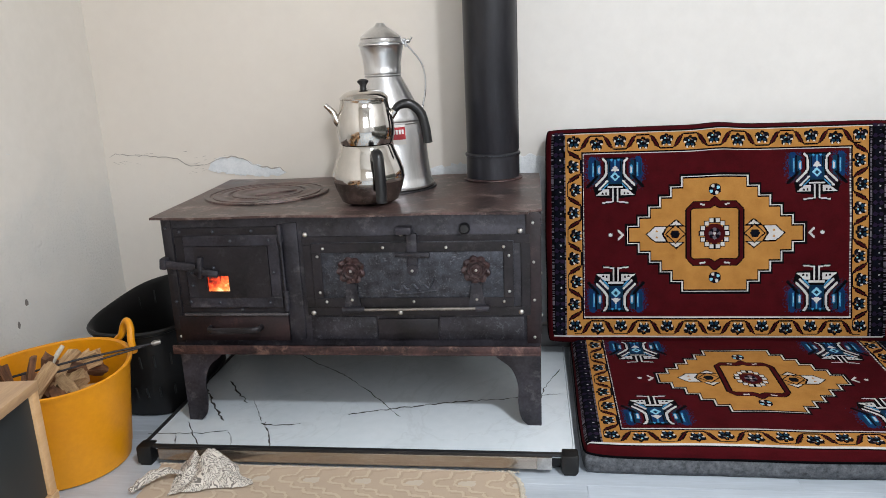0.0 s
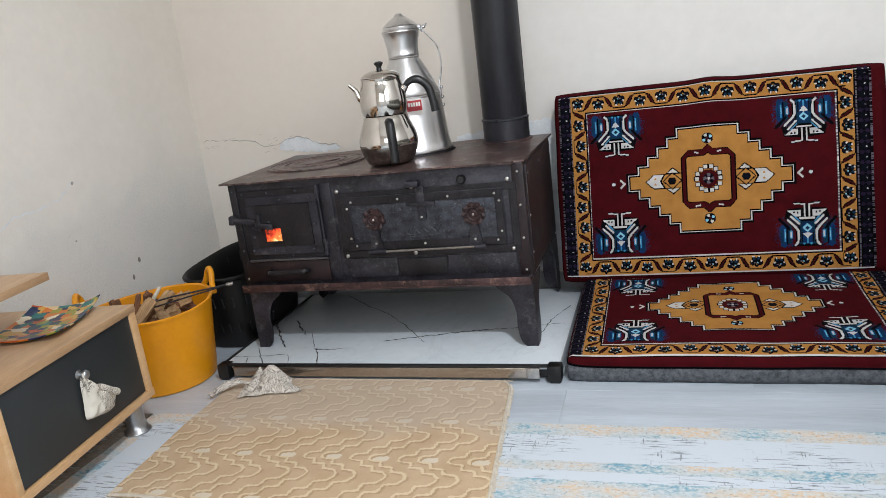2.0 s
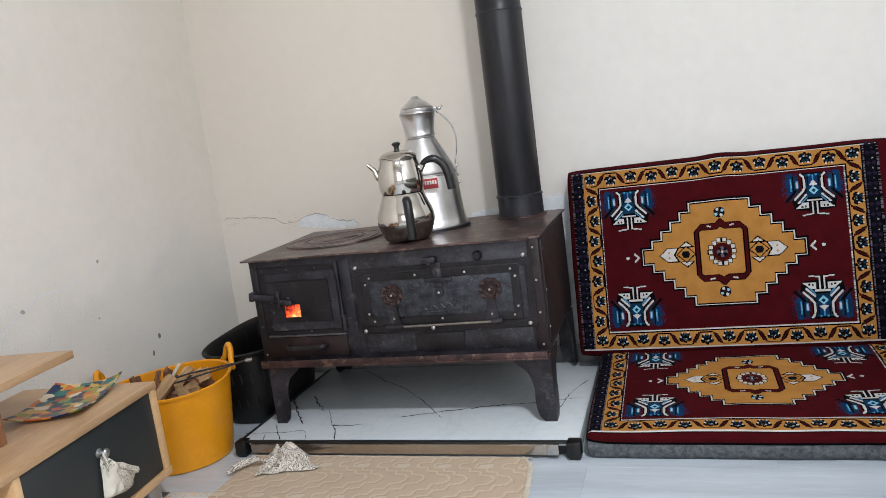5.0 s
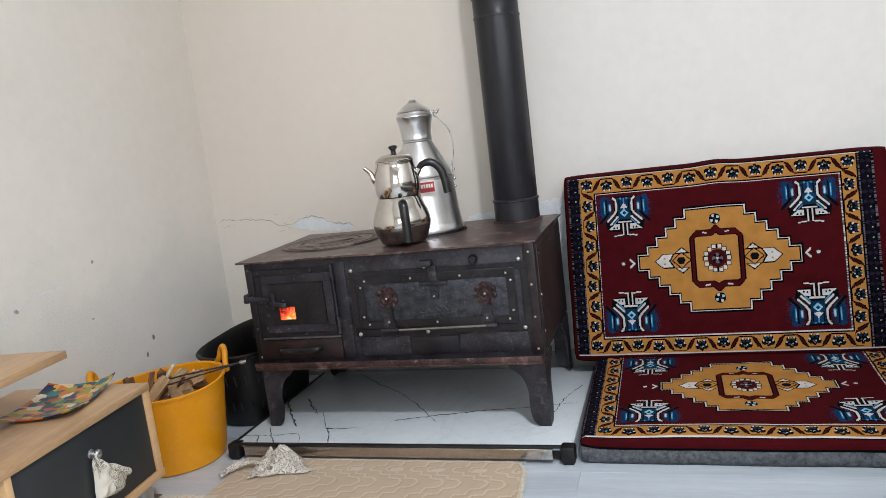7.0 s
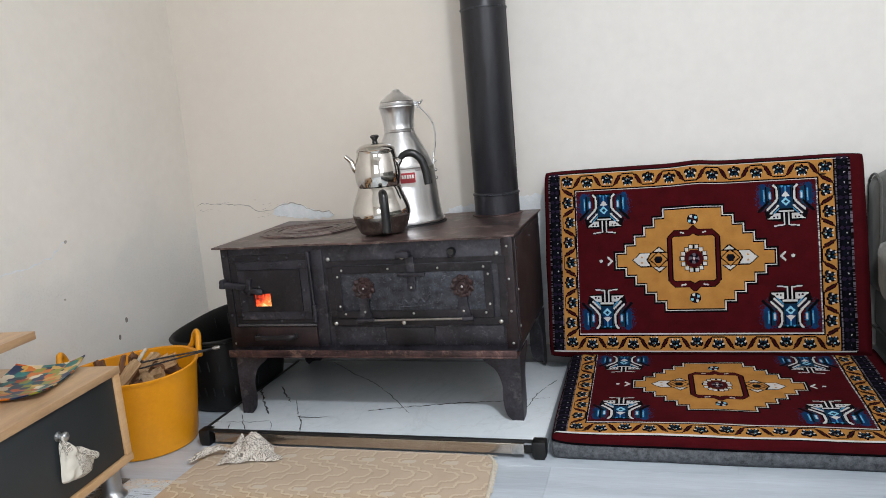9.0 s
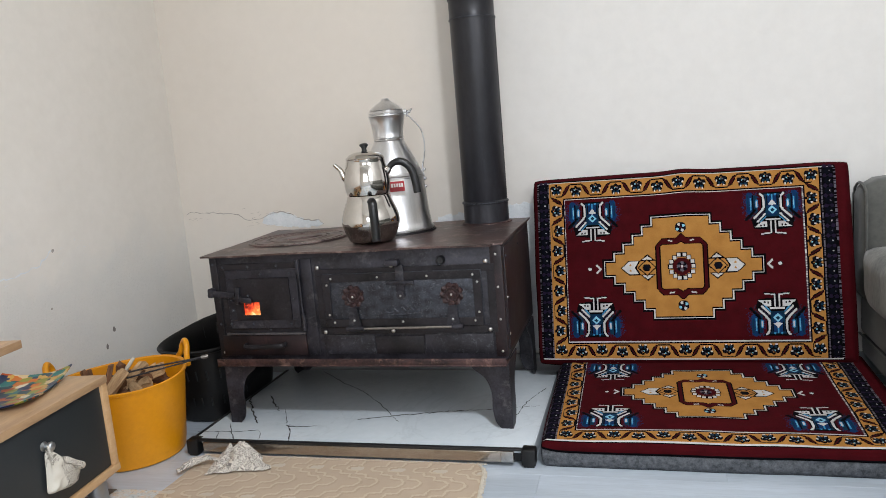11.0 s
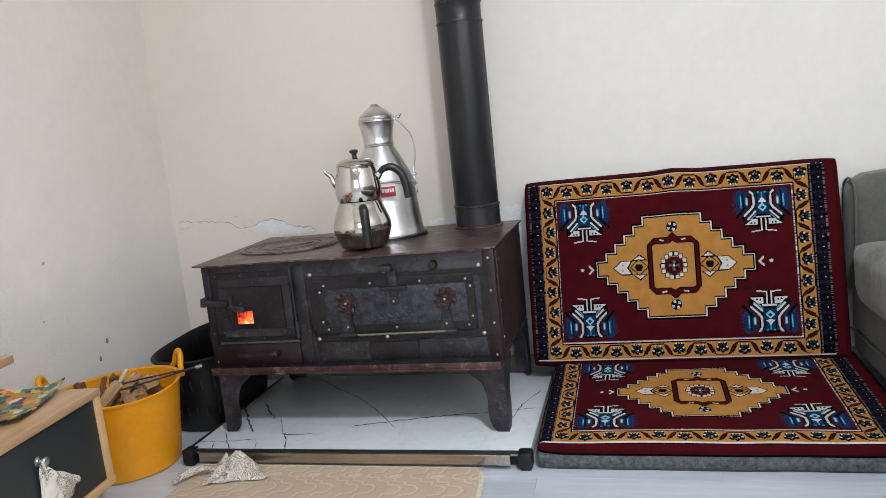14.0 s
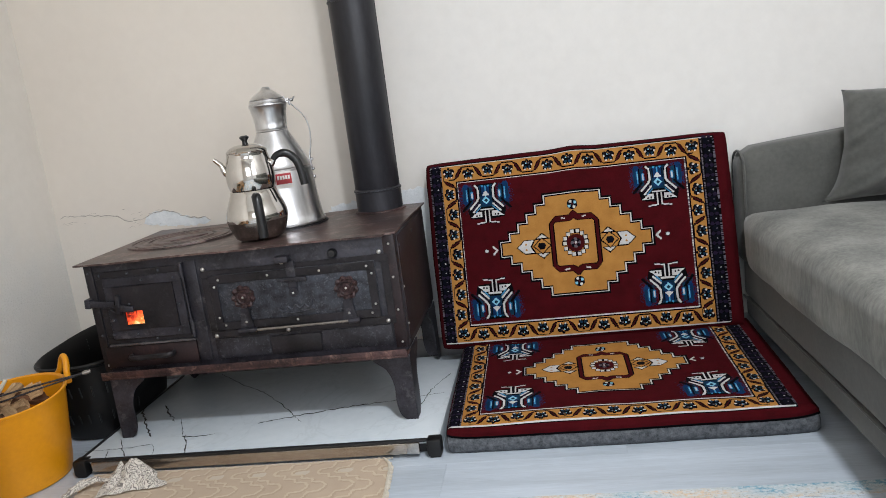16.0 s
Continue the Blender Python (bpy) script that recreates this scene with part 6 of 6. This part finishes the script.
def mat_design():
    """Nested stepped waves: each line steps right to a tip and back left, row after row."""
    step = 0.0025
    nx, ny = int(0.95 / step), int((MY1 - MY0) / step) + 2
    g = np.zeros((nx, ny), int)
    X, Y = np.meshgrid(MX0 + (np.arange(nx) + 0.5) * step, MY0 + (np.arange(ny) + 0.5) * step, indexing="ij")

    def line(pts, w, c):
        for (x0, y0), (x1, y1) in zip(pts, pts[1:]):
            l2 = (x1 - x0) ** 2 + (y1 - y0) ** 2 or 1
            t = np.clip(((X - x0) * (x1 - x0) + (Y - y0) * (y1 - y0)) / l2, 0, 1)
            g[np.hypot(X - x0 - t * (x1 - x0), Y - y0 - t * (y1 - y0)) < w / 2] = c

    period, reach, up = 0.167, 0.104, 0.067
    stairs = [(0.0, 0.06), (0.06, 0.14), (0.29, 0.18), (0.34, 0.43), (0.6, 0.47), (0.65, 0.72), (0.9, 0.77), (1.0, 0.93)]
    for c in (2, 3, 1):
        for row in range(-1, 5):
            y0 = 0.915 + row * period
            for k in range(-5, 20):
                x0 = MX0 + k * 0.056 + (0.012 if k % 2 else 0.0)
                if c == 2:
                    if k % 2 == 0:
                        line([(x0 + 0.012, y0), (x0 + 0.034, y0)], 0.022, 2)
                    continue
                d = 0.0045 if c == 3 else 0.0
                upper = [(x0 + d + reach * a, y0 - d + (period - up) * b) for a, b in stairs] + [(x0 + d + reach, y0 - d + period - up)]
                lower = [(x0 + d + reach * a, y0 - d - up * b) for a, b in stairs] + [(x0 + d + reach, y0 - d - up)]
                line(lower[::-1] + upper, 0.0062 if c == 1 else 0.008, c)
    return g


MAT = mat_design()
vs = [[bm.verts.new(mat_point(i, j)) for j in range(NYm + 1)] for i in range(NXm + 1)]
for i in range(NXm):
    for j in range(NYm):
        f = bm.faces.new([vs[i][j], vs[i + 1][j], vs[i + 1][j + 1], vs[i][j + 1]])
        f.material_index = int(MAT[min(MAT.shape[0] - 1, max(0, int((vs[i][j].co.x - MX0) / 0.0025))), min(MAT.shape[1] - 1, max(0, int((vs[i][j].co.y - MY0) / 0.0025)))])
ex = bmesh.ops.extrude_face_region(bm, geom=bm.faces[:])
for v in ex["geom"]:
    if isinstance(v, bmesh.types.BMVert):
        v.co.z -= 0.003
part("weave", bm, M["mat"], mat_ob, smooth=60)
bm = bmesh.new()
rnd = random.Random(4)
for k in range(230):
    if k < 100:
        y = MY0 + (MY1 - MY0) * k / 99
        x = MX1 + LEAN * (MY1 - y) - 0.02 * max(0.0, ((y - MY0) / (MY1 - MY0) - 0.9) * 10) ** 2
        d = Vector((rnd.uniform(0.004, 0.009), rnd.uniform(-0.004, 0.004), -0.003))
    else:
        x = MX0 + (MX1 - MX0) * (k - 100) / 129
        y = MY1
        d = Vector((rnd.uniform(-0.005, 0.005), rnd.uniform(0.002, 0.008), -0.002))
    p = Vector((x - 0.002, y - 0.002, 0.0075))
    tube(bm, [p, p + d * 0.5 + Vector((0, 0, 0.001)), p + d], 0.0022, 5)
tagged(part("fringe", bm, M["fringe"], mat_ob, "short cream fringe"), kind="stuff")
bm = tube(bmesh.new(), [Vector((MX1 + LEAN * (MY1 - y) - 0.003 - 0.02 * max(0.0, ((y - MY0) / (MY1 - MY0) - 0.9) * 10) ** 2, y, 0.008)) for y in (MY0, 1.0, 1.15, 1.3, 1.41, 1.435, 1.452, MY1)], 0.0032, 6)
part("binding", bm, M["fringe"], mat_ob, "cream stitched binding")
bm = tube(bmesh.new(), [Vector((MX0 + 0.03 + (MX1 - MX0 + 0.024) * k / 12, MY0 + 0.003 * math.sin(k * 1.7), 0.0085)) for k in range(13)], 0.004, 6)
part("binding", bm, M["fringe"], mat_ob, "cream stitched binding")

carpet = thing("striped_carpet", pose(0.4, 0.3, 0), "thin distressed carpet with white, grey, blue and sand stripes", "carpet")
bm = boxed(-0.875, 1.62, -1.3, 1.262, 0.0005, 0.0035, 0.001, 1)
part("weave", bm, M["runner"], carpet)
# carpet's shadowed edge: the shade is put into the fringe's grey-brown colour
bm = bmesh.new()
rnd = random.Random(9)
for k in range(420):
    p = Vector((-0.874, 1.255 - 1.1 * k / 419, 0.003))
    d = Vector((-rnd.uniform(0.03, 0.06), rnd.uniform(-0.016, 0.016), -0.001))
    tube(bm, [p, p + d * 0.5 + Vector((0, 0, rnd.uniform(0.001, 0.005))), p + d], [0.0022, 0.002, 0.001], 4)
tagged(part("fringe", bm, M["shag"], carpet, "matted fringe, its grey-brown partly painted shade"), kind="stuff")

cloth = thing("crumpled_cloth", pose(-0.63, 1.41, 0.008), "crumpled white cotton cloth with dark print on the mat", "cloth")
bm = bmesh.new()
N = 90
vs = []
for i in range(N + 1):
    row = []
    for j in range(N + 1):
        a, b = i / N, j / N
        x = (-0.04 + 0.17 * a) * (1 - b) + (-0.062 + 0.122 * a) * b
        y = (-0.072 + 0.05 * a) * (1 - b) + (0.044 - 0.004 * a) * b
        ridge = 0.042 * b ** 1.2 * math.exp(-((a - 0.55) / 0.42) ** 4)
        fold = 0.012 * abs(noise.noise(Vector((a * 3.2 + 5, b * 2.4, 2)))) + 0.005 * abs(noise.noise(Vector((a * 8, b * 7, 4))))
        valley = 0.02 * math.exp(-((a - 0.16 - 0.25 * b) / 0.06) ** 2) * b
        edge = min(1.0, 8 * min(a, 1 - a, b + 0.05))
        x += 0.01 * noise.noise(Vector((a * 3, b * 3, 12)))
        y += 0.01 * noise.noise(Vector((a * 3, b * 3, 22)))
        row.append(bm.verts.new((x, y, max(0.001, 0.002 + ridge + fold * (0.4 + 0.6 * edge) - valley))))
    vs.append(row)
for i in range(N):
    for j in range(N):
        bm.faces.new([vs[i][j], vs[i + 1][j], vs[i + 1][j + 1], vs[i][j + 1]])
part("fabric", bm, M["cloth"], cloth, local=True, smooth=70)
bm = bmesh.new()
pts = smooth_curve([(-0.125, -0.065, 0.004), (-0.108, -0.035, 0.012), (-0.088, -0.012, 0.017), (-0.06, -0.006, 0.02), (-0.03, -0.008, 0.018)], 6)
tube(bm, pts, [0.004 + 0.0055 * math.sin(math.pi * min(1, i / 20)) for i in range(len(pts))], 12, 1.5)
for v in bm.verts:
    v.co += Vector((0, 0, 0.006)) * noise.noise(v.co * 60)
    v.co.z = max(0.001, v.co.z)
part("twisted_end", bm, M["cloth"], cloth, local=True, smooth=70)

# ---- windows behind the camera ----
def window_unit(name, m, w, h):
    """Local x across, z up, origin at the sill's middle."""
    ob = thing(name, m, "white window with a middle bar", "window", kind="structure")
    bm = bmesh.new()
    for a, b, c, d in ((-w / 2, -w / 2 + 0.05, 0, h), (w / 2 - 0.05, w / 2, 0, h), (-w / 2 + 0.05, w / 2 - 0.05, 0, 0.05), (-w / 2 + 0.05, w / 2 - 0.05, h - 0.05, h), (-0.03, 0.03, 0.05, h - 0.05)):
        box(bm, a, b, -0.03, 0.03, c, d)
    part("window_frame", bm, M["ceiling"], ob, local=True)


window_unit("window_1", pose(0.75, YF - 0.09, 0.87), 1.5, 1.26)
window_unit("window_2", pose(XR + 0.09, -0.9, 0.87, 0, 0, 90), 1.2, 1.26)

# ---- ceiling lamp ----
lamp_ob = thing("ceiling_light", pose(0.95, -0.1, TOP), "round white ceiling light", "ceiling light")
part("rim", lathe(bmesh.new(), [(0.185, 2.505), (0.2, 2.505), (0.205, 2.515), (0.2, 2.5495), (0.0, 2.5495), (0.0, 2.545), (0.185, 2.545), (0.185, 2.505)], 0.95, -0.1, 48), M["ceiling"], lamp_ob)

# ---- floor planks ----
PLANKS = {}


def plank_mesh(length, width):
    """One laminate board; boards of one size share it."""
    key = (round(length, 3), round(width, 3))
    if key not in PLANKS:
        bm = boxed(-length / 2 + 0.0001, length / 2 - 0.0001, -width / 2 + 0.0001, width / 2 - 0.0001, -0.0088, 0.0, 0.0004, 1)
        finish(bm)
        PLANKS[key] = bpy.data.meshes.new("plank")
        bm.to_mesh(PLANKS[key])
        bm.free()
        PLANKS[key].materials.append(M["plank"])
    return PLANKS[key]


y, row = YB, 0
while y > YF + 0.01:
    lo = max(YF, y - 0.191)
    x = XL - (row * 0.43 + 0.76) % 1.3
    while x < XR:
        a, b = max(x, XL), min(x + 1.3, XR)
        if b - a > 0.02:
            share("plank", plank_mesh(b - a, y - lo), floor, pose((a + b) / 2, (y + lo) / 2, 0))
        x += 1.3
    y -= 0.191
    row += 1
